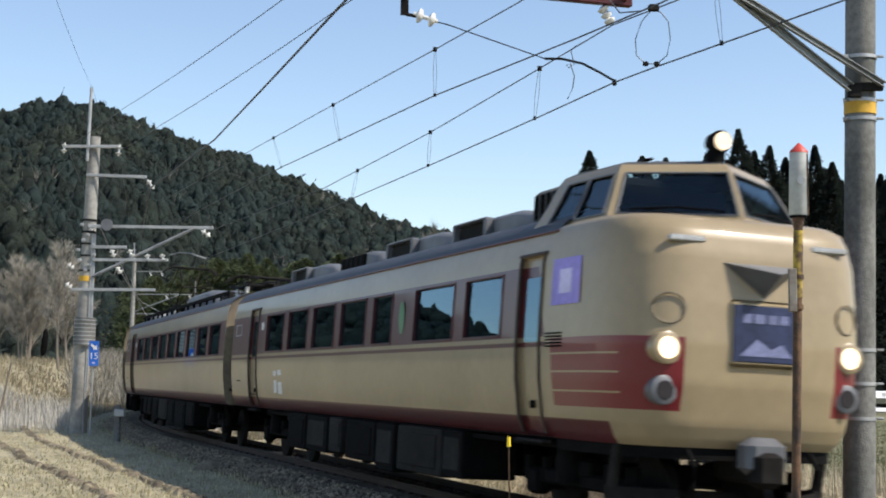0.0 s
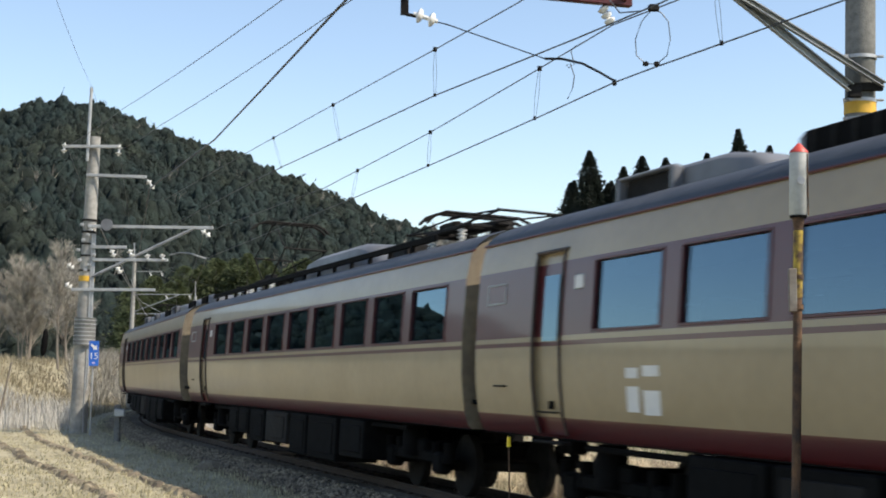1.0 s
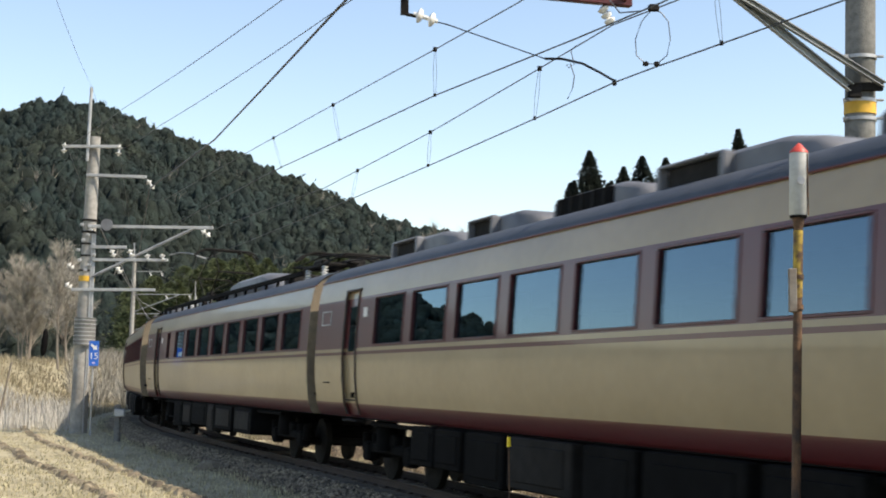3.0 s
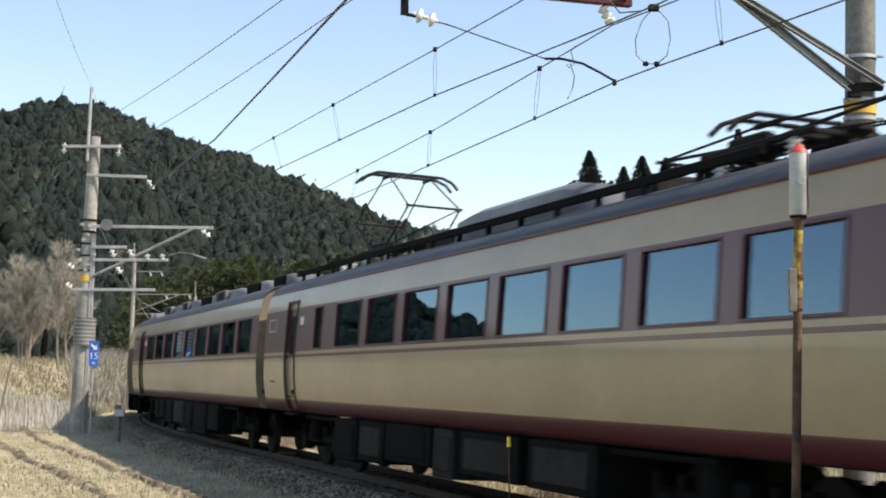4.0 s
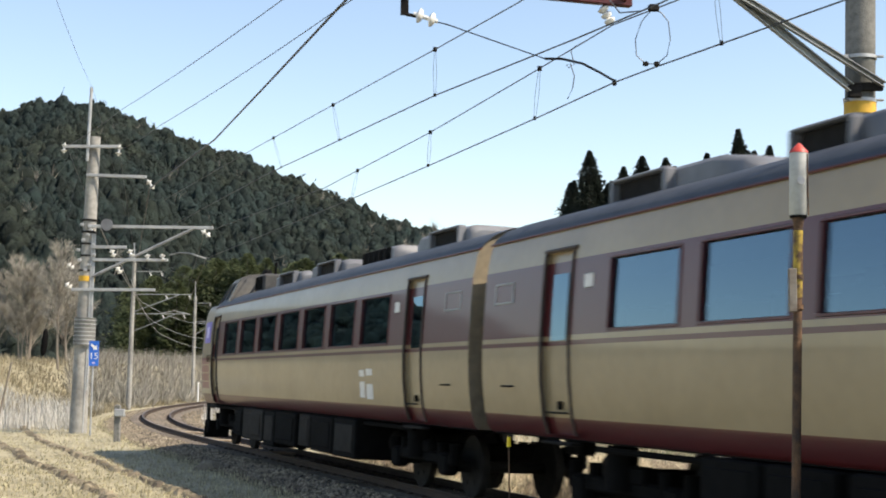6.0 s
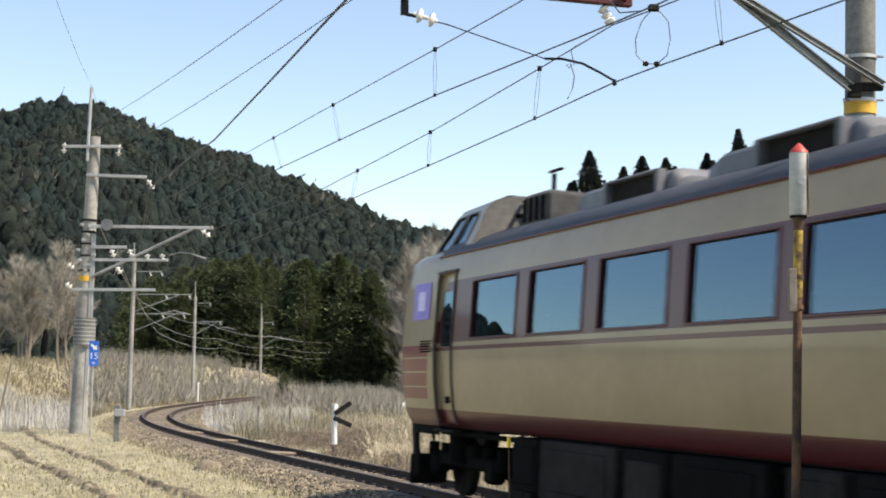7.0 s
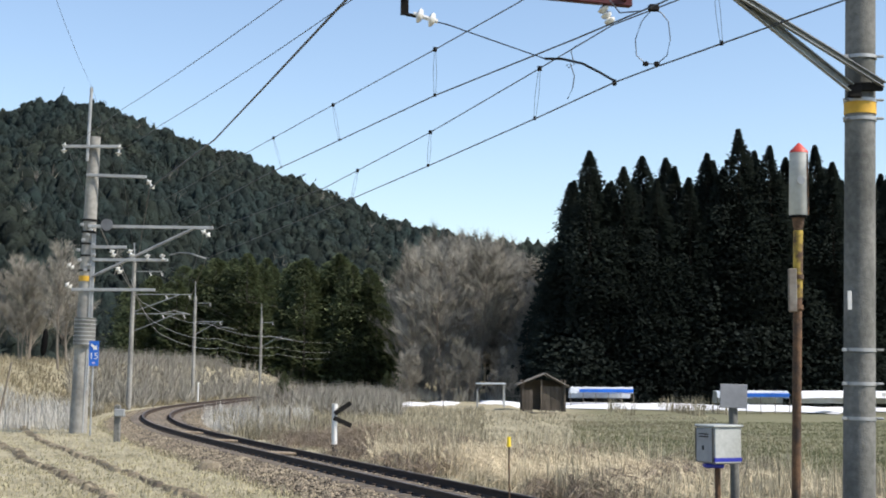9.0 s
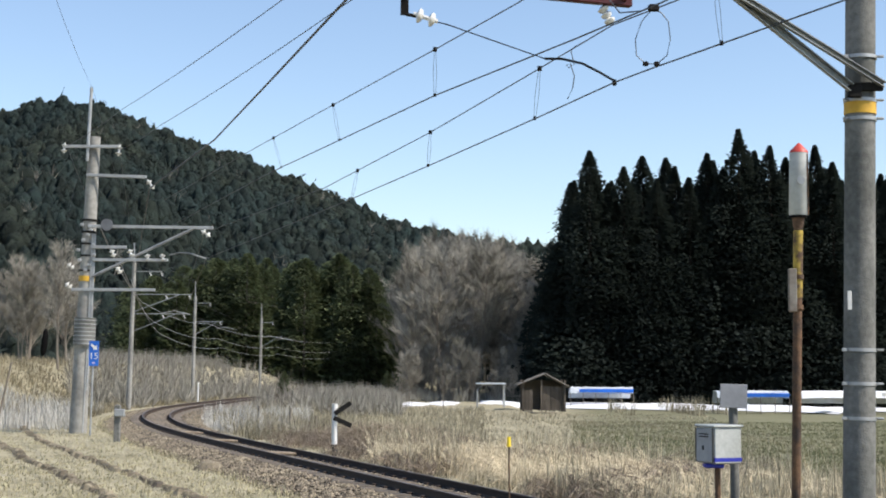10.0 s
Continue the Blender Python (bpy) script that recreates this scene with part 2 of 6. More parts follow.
# ---------------------------------------------------------------- shapes
class Geo:
    """A mesh in the making: points, faces and the material of each face."""

    def __init__(self):
        self.v, self.f, self.m = [], [], []

    def weld(self):
        """Join points that coincide."""
        seen, back, keep = {}, [], []
        for q in self.v:
            k = (round(q[0], 4), round(q[1], 4), round(q[2], 4))
            if k not in seen:
                seen[k] = len(keep)
                keep.append(q)
            back.append(seen[k])
        faces, ms = [], []
        for f, m in zip(self.f, self.m):
            g = tuple(dict.fromkeys(back[i] for i in f))
            if len(g) > 2:
                faces.append(g)
                ms.append(m)
        self.v, self.f, self.m = keep, faces, ms

    def face(self, pts, m=0):
        i = len(self.v)
        self.v += [tuple(p) for p in pts]
        self.f.append(tuple(range(i, i + len(pts))))
        self.m.append(m)

    def box(self, c, size, m=0, bevel=0.0, at=None):
        x, y, z = (s / 2 for s in size)
        b = min(bevel, x * 0.9, y * 0.9, z * 0.9)
        rings = [(-z, b), (-z + b, 0), (z - b, 0), (z, b)] if b else [(-z, 0), (z, 0)]
        base, per = len(self.v), 0
        for h, ins in rings:
            xx, yy = x - ins, y - ins
            if b:
                ring = [(xx - b, -yy), (xx, -yy + b), (xx, yy - b), (xx - b, yy), (-xx + b, yy), (-xx, yy - b), (-xx, -yy + b), (-xx + b, -yy)]
            else:
                ring = [(xx, -yy), (xx, yy), (-xx, yy), (-xx, -yy)]
            per = len(ring)
            for px, py in ring:
                q = Vector((px, py, h))
                if at is not None:
                    q = at @ q
                self.v.append(tuple(q + Vector(c)))
        for k in range(len(rings) - 1):
            for i in range(per):
                a, d = base + k * per + i, base + k * per + (i + 1) % per
                self.f.append((a, d, d + per, a + per))
                self.m.append(m)
        top = base + (len(rings) - 1) * per
        self.f.append(tuple(range(top, top + per)))
        self.f.append(tuple(range(base + per - 1, base - 1, -1)))
        self.m += [m, m]
        return self

    def tube(self, pts, r, n=6, m=0, caps=True):
        pts = [Vector(p) for p in pts]
        rr = r if isinstance(r, (list, tuple)) else [r] * len(pts)
        base = len(self.v)
        for i, p in enumerate(pts):
            d = (pts[min(i + 1, len(pts) - 1)] - pts[max(i - 1, 0)]).normalized()
            a = d.cross(Vector((0, 0, 1)) if abs(d.z) < 0.9 else Vector((1, 0, 0))).normalized()
            b = d.cross(a)
            for k in range(n):
                w = 2 * math.pi * k / n
                self.v.append(tuple(p + (a * math.cos(w) + b * math.sin(w)) * rr[i]))
        for i in range(len(pts) - 1):
            for k in range(n):
                q, w = base + i * n + k, base + i * n + (k + 1) % n
                self.f.append((q, w, w + n, q + n))
                self.m.append(m)
        if caps:
            self.f.append(tuple(range(base + n - 1, base - 1, -1)))
            self.f.append(tuple(range(base + (len(pts) - 1) * n, base + len(pts) * n)))
            self.m += [m, m]
        return self

    def grid(self, rows, m=0, skip=()):
        """A sheet through rows of points."""
        base, w = len(self.v), len(rows[0])
        for r in rows:
            self.v += [tuple(p) for p in r]
        for i in range(len(rows) - 1):
            for j in range(w - 1):
                if (i, j) in skip:
                    continue
                a = base + i * w + j
                self.f.append((a, a + 1, a + w + 1, a + w))
                self.m.append(m)
        return self


def link(name, geo, mats, smooth=40):
    if len(geo.v) < 6000:
        geo.weld()
    me = bpy.data.meshes.new(name)
    me.from_pydata(geo.v, [], geo.f)
    for k in (mats if isinstance(mats, (list, tuple)) else [mats]):
        me.materials.append(k)
    if isinstance(mats, (list, tuple)) and len(mats) > 1:
        me.polygons.foreach_set("material_index", geo.m)
    if smooth:
        me.polygons.foreach_set("use_smooth", [True] * len(me.polygons))
        me.set_sharp_from_angle(angle=radians(smooth))
    me.update()
    return new(name, me)


def part(name, geo, mats, parent, label="", smooth=40):
    ob = link(name, geo, mats, smooth)
    ob.parent = parent
    if label:
        tagged(ob, label)
    return ob


def thing(name, label, category, group="", kind="", at=None):
    ob = tagged(new(name), label, category, group, kind)
    if at is not None:
        ob.matrix_basis = at
    return ob


# ---------------------------------------------------------------- ground
def track_side(px, py):
    """Signed distance of points from the track's middle (positive on the camera's side) and their place along it."""
    px, py = np.asarray(px, float), np.asarray(py, float)
    out, arc = np.empty(px.shape), np.empty(px.shape)
    sel = slice(None, None, 4)
    for i in range(0, px.size, 4000):
        d = (px[i:i + 4000, None] - TX[None, sel]) ** 2 + (py[i:i + 4000, None] - TY[None, sel]) ** 2
        k = np.argmin(d, 1) * 4
        out[i:i + 4000] = -(np.cos(HEAD[k]) * (px[i:i + 4000] - TX[k]) + np.sin(HEAD[k]) * (py[i:i + 4000] - TY[k]))
        arc[i:i + 4000] = ARC[k]
    return out, arc


def smooth(a, lo, hi):
    t = np.clip((a - lo) / (hi - lo), 0, 1)
    return t * t * (3 - 2 * t)


def ground_height(px, py):
    o, s = track_side(px, py)
    z = np.where(o > 0, -0.22, -0.42)
    # ballast bed
    z = np.where(np.abs(o) < 1.9, -0.30 - 0.02 * np.abs(o), z)
    z = np.where(np.abs(o) < 1.3, -0.32, z)
    # grassy bank outside of the bend
    z = z + 2.9 * smooth(o, 4.5, 15) * smooth(py, 50, 66)
    # fields step down inside of the bend
    z = z - 0.35 * smooth(-o, 6, 9) * smooth(py, 20, 40) - 0.3 * smooth(-o, 20, 21.5)
    lump = np.array([noise.noise(Vector((a * 0.35, b * 0.35, 0))) + 0.6 * noise.noise(Vector((a * 1.3, b * 1.3, 3))) for a, b in zip(px, py)])
    z = z + 0.05 * lump * smooth(np.abs(o), 2.2, 4.0)
    return z


def build_ground():
    def axis(lo, hi, c, fine, reach):
        a = [c]
        d = fine
        while a[-1] < hi:
            a.append(a[-1] + d)
            if a[-1] - c > reach:
                d *= 1.12
        b, d = [c], fine
        while b[-1] > lo:
            b.append(b[-1] - d)
            if c - b[-1] > reach:
                d *= 1.12
        return np.array(sorted(set(b[1:] + a)))
    xs, ys = axis(-2500, 2500, -2.0, 0.4, 24), axis(-1500, 3500, 34.0, 0.4, 34)
    gx, gy = np.meshgrid(xs, ys)
    z = ground_height(gx.ravel(), gy.ravel())
    w, h = len(xs), len(ys)
    idx = np.arange(w * h).reshape(h, w)
    faces = np.stack([idx[:-1, :-1], idx[:-1, 1:], idx[1:, 1:], idx[1:, :-1]], -1).reshape(-1, 4)
    me = bpy.data.meshes.new("ground")
    me.from_pydata(np.c_[gx.ravel(), gy.ravel(), z].tolist(), [], faces.tolist())
    me.polygons.foreach_set("use_smooth", [True] * len(me.polygons))
    me.materials.append(M_FIELD)
    tagged(new("ground", me), "dry straw-coloured winter field and mown grass", "ground", kind="structure")


M_FIELD = mat("dry_grass_ground", (0.345, 0.308, 0.205), 0.95, vary=0.35, scale=3.0, bump=0.9, bump_scale=18, tint=(0.24, 0.216, 0.135))


def lower_field(m):
    """The lower field inside of the bend is greener winter grass."""
    n, l = m.node_tree.nodes, m.node_tree.links
    p = n["Principled BSDF"]
    was = p.inputs["Base Color"].links[0].from_socket
    tc, sep, ns = n.new("ShaderNodeTexCoord"), n.new("ShaderNodeSeparateXYZ"), n.new("ShaderNodeTexNoise")
    l.new(tc.outputs["Object"], sep.inputs[0])
    l.new(tc.outputs["Object"], ns.inputs["Vector"])
    ns.inputs["Scale"].default_value = 0.35
    a, b, c, r = n.new("ShaderNodeMath"), n.new("ShaderNodeMath"), n.new("ShaderNodeMath"), n.new("ShaderNodeMapRange")
    a.operation, b.operation, c.operation = "MULTIPLY", "SUBTRACT", "MULTIPLY_ADD"
    l.new(sep.outputs["Y"], a.inputs[0])
    a.inputs[1].default_value = 0.075
    l.new(sep.outputs["X"], b.inputs[0])
    l.new(a.outputs[0], b.inputs[1])
    l.new(ns.outputs["Fac"], c.inputs[0])
    c.inputs[1].default_value = 6.0
    l.new(b.outputs[0], c.inputs[2])
    r.inputs["From Min"].default_value, r.inputs["From Max"].default_value = 3.5, 6.5
    l.new(c.outputs[0], r.inputs["Value"])
    mx, tone = n.new("ShaderNodeMix"), n.new("ShaderNodeMix")
    mx.data_type = tone.data_type = "RGBA"
    tone.inputs["A"].default_value, tone.inputs["B"].default_value = (0.12, 0.127, 0.062, 1), (0.19, 0.172, 0.10, 1)
    l.new(ns.outputs["Fac"], tone.inputs["Factor"])
    l.new(r.outputs["Result"], mx.inputs["Factor"])
    l.new(was, mx.inputs["A"])
    l.new(tone.outputs["Result"], mx.inputs["B"])
    l.new(mx.outputs["Result"], p.inputs["Base Color"])


lower_field(M_FIELD)


def sweep(name, section, s0, s1, step, mats, o=0.0, flat=False, face_mats=None):
    """A section (o, z) drawn along the track."""
    g = Geo()
    rows = []
    for s in np.arange(s0, s1, step):
        rows.append([on_track(s, o + a, b) for a, b in section])
    base, w = 0, len(section)
    for r in rows:
        g.v += [tuple(p) for p in r]
    for i in range(len(rows) - 1):
        for j in range(w - 1):
            a = i * w + j
            g.f.append((a, a + w, a + w + 1, a + 1))
            g.m.append(face_mats[j] if face_mats else 0)
    return link(name, g, mats, 50)


def build_track():
    bed = sweep("ballast_bed", [(2.2, -0.36), (1.75, -0.28), (1.35, -0.17), (0.8, -0.15), (-0.8, -0.15), (-1.45, -0.17), (-1.9, -0.30), (-2.5, -0.44)], -200, 180, 1.0, M_BED)
    tagged(bed, "weathered brown stone ballast bed under the track", "track bed", kind="structure")
    rail_sec = [(0.062, -0.15), (0.062, -0.135), (0.012, -0.115), (0.012, -0.05), (0.034, -0.035), (0.034, -0.004), (0.026, 0.0),
                (-0.026, 0.0), (-0.034, -0.004), (-0.034, -0.035), (-0.012, -0.05), (-0.012, -0.115), (-0.062, -0.135), (-0.062, -0.15)]
    top = [0, 0, 0, 0, 0, 1, 1, 1, 0, 0, 0, 0, 0]
    for o in (GAUGE, -GAUGE):
        tagged(sweep("rail", rail_sec, -200, 180, 0.75, [M_RAILSIDE, M_RAILTOP], o, face_mats=top), "rusty steel rail with a worn bright head", "rail", "rails of the track", "structure")
    # sleepers
    g = Geo().box((0, 0, 0), (0.24, 2.1, 0.14), bevel=0.012)
    first = link("sleeper", g, M_SLEEPER)
    tagged(first, "grey weathered sleeper half sunk in ballast", "sleeper", "sleepers of the track")
    clip = None
    for o in (GAUGE, -GAUGE):
        for q in (0.11, -0.11):
            if clip is None:
                clip = part("rail_fastening", Geo().box((0, 0, 0.085), (0.12, 0.07, 0.03), bevel=0.008), M_RAILSIDE, first)
                clip.location = (0, o + q, 0)
            else:
                more = new("rail_fastening", clip.data)
                more.parent, more.location = first, (0, o + q, 0)
    spots = list(np.arange(2.0, 100.0, 0.62))

    def lie(s):
        a = on_track(s, 0, -0.205)
        h = float(np.interp(s, ARC, HEAD))
        return Matrix.Translation(a) @ Matrix.Rotation(h + math.pi / 2, 4, "Z") @ Matrix.Rotation(CANT, 4, "X")
    first.matrix_basis = lie(spots[0])
    for s in spots[1:]:
        copy_thing(first, lie(s))
    # stones
    rng = random.Random(4)
    g = Geo()
    for i in range(26000):
        s = rng.uniform(6, 75) if rng.random() < 0.8 else rng.uniform(2, 100)
        o = rng.choice((1, 1, 1, -1)) * rng.triangular(0.95, 2.35, 1.6) if rng.random() < 0.85 else rng.uniform(-0.5, 0.5)
        if abs(abs(o) - GAUGE) < 0.1:
            continue
        z = -0.15 if abs(o) < 1.35 else -0.16 - (abs(o) - 1.35) * 0.22
        p = on_track(s, o, z)
        r = rng.uniform(0.018, 0.045)
        a, b, c = rng.uniform(0.7, 1.4) * r, rng.uniform(0.7, 1.4) * r, rng.uniform(0.5, 1.0) * r
        w = rng.uniform(0, 6.28)
        k = len(g.v)
        ca, sa = math.cos(w), math.sin(w)
        for x, y, zz in ((a, 0, 0), (0, b, 0), (-a, 0, 0.2 * c), (0, -b, -0.2 * c), (0.2 * a, 0.1 * b, c), (0, 0, -c)):
            g.v.append((p.x + x * ca - y * sa, p.y + x * sa + y * ca, p.z + zz))
        for t in ((0, 1, 4), (1, 2, 4), (2, 3, 4), (3, 0, 4), (1, 0, 5), (2, 1, 5), (3, 2, 5), (0, 3, 5)):
            g.f.append((k + t[0], k + t[1], k + t[2]))
            g.m.append(0)
    tagged(link("ballast_stones", g, M_BALLAST, 0), "loose brown ballast stones", "ballast", kind="stuff")


build_ground()
build_track()


def track_boards():
    """Short pale planks laid between the rails."""
    for s in (24.3, 31.0, 36.8):
        t = tagged(link("track_board", Geo().box((0, 0, 0), (0.22, 0.9, 0.05), bevel=0.01).box((0.26, 0.02, 0.0), (0.22, 0.86, 0.05), bevel=0.01), M_PLANK), "pale weathered plank lying between the rails", "plank", "planks between the rails")
        t.matrix_basis = Matrix.Translation(on_track(s, 0, -0.09)) @ Matrix.Rotation(float(np.interp(s, ARC, HEAD)) + math.pi / 2, 4, "Z") @ Matrix.Rotation(CANT, 4, "X")


M_PLANK = mat("weathered_plank", (0.30, 0.24, 0.17), 0.9, vary=0.3, scale=9, bump=0.4, tint=(0.20, 0.155, 0.11))
track_boards()


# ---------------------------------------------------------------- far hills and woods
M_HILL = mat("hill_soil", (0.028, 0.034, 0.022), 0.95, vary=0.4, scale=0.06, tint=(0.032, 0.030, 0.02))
# Bluish cast in the leaf colour stands in for haze over the distance.
M_FARLEAF = leaf_mat("hazed_conifer", (0.025, 0.041, 0.039), (0.038, 0.048, 0.036), islands=0.35, vary=0.45, scale=0.12, through=0.3, rough=0.95)


def ruffle(m, scale, depth):
    """Coarse relief for far foliage."""
    n, l = m.node_tree.nodes, m.node_tree.links
    tc, t, b = n.new("ShaderNodeTexCoord"), n.new("ShaderNodeTexNoise"), n.new("ShaderNodeBump")
    t.inputs["Scale"].default_value, t.inputs["Detail"].default_value, t.inputs["Roughness"].default_value = scale, 6.0, 0.7
    b.inputs["Strength"].default_value, b.inputs["Distance"].default_value = 1.0, depth
    l.new(tc.outputs["Object"], t.inputs["Vector"])
    l.new(t.outputs["Fac"], b.inputs["Height"])
    l.new(b.outputs["Normal"], n["Principled BSDF"].inputs["Normal"])


ruffle(M_FARLEAF, 0.8, 1.6)
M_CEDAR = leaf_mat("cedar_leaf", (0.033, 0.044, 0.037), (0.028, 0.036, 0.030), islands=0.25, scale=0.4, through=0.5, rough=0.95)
M_EVERGREEN = leaf_mat("evergreen_leaf", (0.118, 0.142, 0.070), (0.075, 0.097, 0.052), islands=0.5, scale=0.3, rough=0.9, through=0.45)
M_BARK = mat("bark", (0.19, 0.165, 0.135), 0.95, vary=0.3, scale=6, bump=0.4)
M_TWIG = mat("bare_twig", (0.265, 0.253, 0.212), 0.95, vary=0.3, scale=2, islands=0.45, tint=(0.20, 0.18, 0.15))
M_STRAW = leaf_mat("dry_straw", (0.40, 0.362, 0.255), (0.178, 0.16, 0.112), islands=0.5, through=0.3, scale=1.1)
M_BANKGRASS = leaf_mat("brown_grass", (0.33, 0.288, 0.19), (0.175, 0.152, 0.105), islands=0.45, through=0.3, scale=0.5)
M_BRIGHTSTRAW = leaf_mat("bleached_straw", (0.60, 0.52, 0.36), (0.48, 0.40, 0.27), islands=0.35, through=0.3, scale=0.7)
M_REED = leaf_mat("pale_reed", (0.50, 0.485, 0.44), (0.40, 0.385, 0.35), islands=0.35, through=0.3, scale=0.7)
M_BRAMBLE = mat("bramble", (0.25, 0.20, 0.15), 0.95, vary=0.3, scale=2, islands=0.45, tint=(0.15, 0.12, 0.095))
M_MOWN = leaf_mat("mown_grass", (0.43, 0.388, 0.25), (0.29, 0.262, 0.16), islands=0.5, through=0.25, scale=0.5)
M_MEADOW = leaf_mat("meadow_grass", (0.135, 0.145, 0.072), (0.19, 0.178, 0.105), islands=0.3, through=0.25, scale=0.3)
M_SNOW = mat("old_snow", (0.82, 0.83, 0.85), 0.6, vary=0.08, scale=1.5, bump=0.4, tint=(0.72, 0.73, 0.76), bump_scale=4)

# outline of the wooded hill: bearing (x over y) and rise (z over y) of its crest
CREST = ((-1.6, 0.03), (-1.1, 0.04), (-0.97, 0.048), (-0.88, 0.085), (-0.82, 0.115), (-0.60, 0.145), (-0.48, 0.155), (-0.38, 0.168), (-0.31, 0.180), (-0.278, 0.190), (-0.244, 0.187), (-0.222, 0.179), (-0.19, 0.164), (-0.159, 0.153),
         (-0.14, 0.149), (-0.12, 0.136), (-0.088, 0.128), (-0.065, 0.118), (-0.041, 0.105), (-0.017, 0.099), (0.034, 0.090), (0.075, 0.086), (0.12, 0.082), (0.2, 0.075), (0.4, 0.06), (0.8, 0.03))
BASE_Y, CREST_Y = 230.0, 640.0
TREE_TOP = 1.0


def hill_height(x, y):
    b = x / max(y, 1)
    bx = x / CREST_Y if y > CREST_Y else b
    top = float(np.interp(bx, [c[0] for c in CREST], [c[1] for c in CREST])) * CREST_Y - TREE_TOP
    t = (y - BASE_Y) / (CREST_Y - BASE_Y)
    t = t if t < 1 else max(0.0, 1 - (t - 1) * 0.9)
    rise = max(0.0, min(1.0, t)) ** 1.15
    gully = noise.noise(Vector((x * 0.012, y * 0.004, 7))) * 9 + noise.noise(Vector((x * 0.035, y * 0.02, 2))) * 4
    return -2.0 + top * rise + gully * min(1.0, 4 * rise * (1.05 - rise) + 0.02)


def build_hill():
    g = Geo()
    bs = list(np.linspace(-1.7, -0.4, 30)) + list(np.linspace(-0.38, 0.85, 90))
    ys = np.linspace(BASE_Y - 10, 1050, 60)
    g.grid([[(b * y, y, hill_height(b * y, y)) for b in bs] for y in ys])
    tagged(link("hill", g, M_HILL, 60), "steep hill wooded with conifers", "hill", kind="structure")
    rng = random.Random(11)
    # each tree is a ragged spire or dome with seven sides
    dr = np.random.RandomState(11)
    verts, faces, count = [], [], 0
    spire = np.array(((0.10, 0.92), (0.42, 0.74), (0.74, 0.36)))
    dome = np.array(((0.16, 0.80), (0.52, 1.0), (0.84, 0.62)))
    ring = 2 * math.pi * np.arange(7) / 7
    pattern = [(a * 7 + k, a * 7 + (k + 1) % 7, a * 7 + 7 + (k + 1) % 7, a * 7 + 7 + k) for a in range(2) for k in range(7)] + [(14 + k, 14 + (k + 1) % 7, 21) for k in range(7)]
    for n in range(29000):
        y = BASE_Y + (CREST_Y + 12 - BASE_Y) * rng.random() ** 0.8
        seen = n < 25500
        b = rng.uniform(-0.34, 0.16) if seen else rng.uniform(-1.5, -0.34)
        x = b * y
        z = hill_height(x, y)
        h = rng.uniform(5.0, 8.0) if rng.random() < 0.92 else rng.uniform(8.0, 11.0)
        r = h * rng.uniform(0.22, 0.36) * (1.0 if seen else 1.9) * (0.75 + 0.25 * y / CREST_Y)
        rows = dome if rng.random() < 0.7 else spire
        turn = rng.uniform(0, 6.28)
        wob = dr.uniform(0.5, 1.3, (3, 7))
        px = x + r * rows[:, 1:2] * wob * np.cos(ring + turn)
        py = y + r * rows[:, 1:2] * wob * np.sin(ring + turn)
        pz = z + h * (rows[:, 0:1] + dr.uniform(-0.11, 0.11, (3, 7)))
        verts.append(np.c_[px.ravel(), py.ravel(), pz.ravel()])
        verts.append(np.array([[x, y, z + h]]))
        faces += [tuple(q + count for q in f) for f in pattern]
        count += 22
        if seen:
            # loose sprays that fray the outline
            for _ in range(7):
                a, f = rng.uniform(0, 6.283), rng.uniform(0.2, 1.0)
                q = r * float(np.interp(f, rows[:, 0], rows[:, 1])) * (1.05 if f < 0.85 else 0.5)
                c = np.array((x + q * math.cos(a), y + q * math.sin(a), z + h * f))
                tri = dr.normal(0, 0.26 * r, (3, 3))
                verts.append(c + tri)
                faces.append((count, count + 1, count + 2))
                count += 3
    me = bpy.data.meshes.new("hill_forest")
    me.from_pydata(np.concatenate(verts).tolist(), [], faces)
    me.polygons.foreach_set("use_smooth", [True] * len(me.polygons))
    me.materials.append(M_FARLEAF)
    tagged(new("hill_forest", me), "dense conifer forest on the hillside, its dark green blued for haze", "forest", kind="stuff")
    g = Geo()
    # bare trunks and pale snags on the slope
    for i in range(160):
        y = rng.uniform(300, CREST_Y + 6)
        x = rng.uniform(-0.3, 0.1) * y
        z = hill_height(x, y)
        h = rng.uniform(7, 11)
        for k in range(14):
            a, e = rng.uniform(0, 6.28), rng.uniform(0.6, 1.3)
            l = h * rng.uniform(0.3, 0.55)
            p = Vector((x, y, z + h * rng.uniform(0.35, 0.75)))
            q = p + Vector((math.cos(a) * math.cos(e), math.sin(a) * math.cos(e), math.sin(e))) * l
            g.face([p + Vector((0.09, 0, 0)), p - Vector((0.09, 0, 0)), q])
        g.face([(x - 0.15, y, z), (x + 0.15, y, z), (x, y, z + h)])
    tagged(link("hill_snags", g, M_TWIG, 0), "bare grey trees among the conifers", "bare trees", kind="stuff")


build_hill()


def ground_z(x, y):
    return float(ground_height(np.array([x]), np.array([y]))[0])


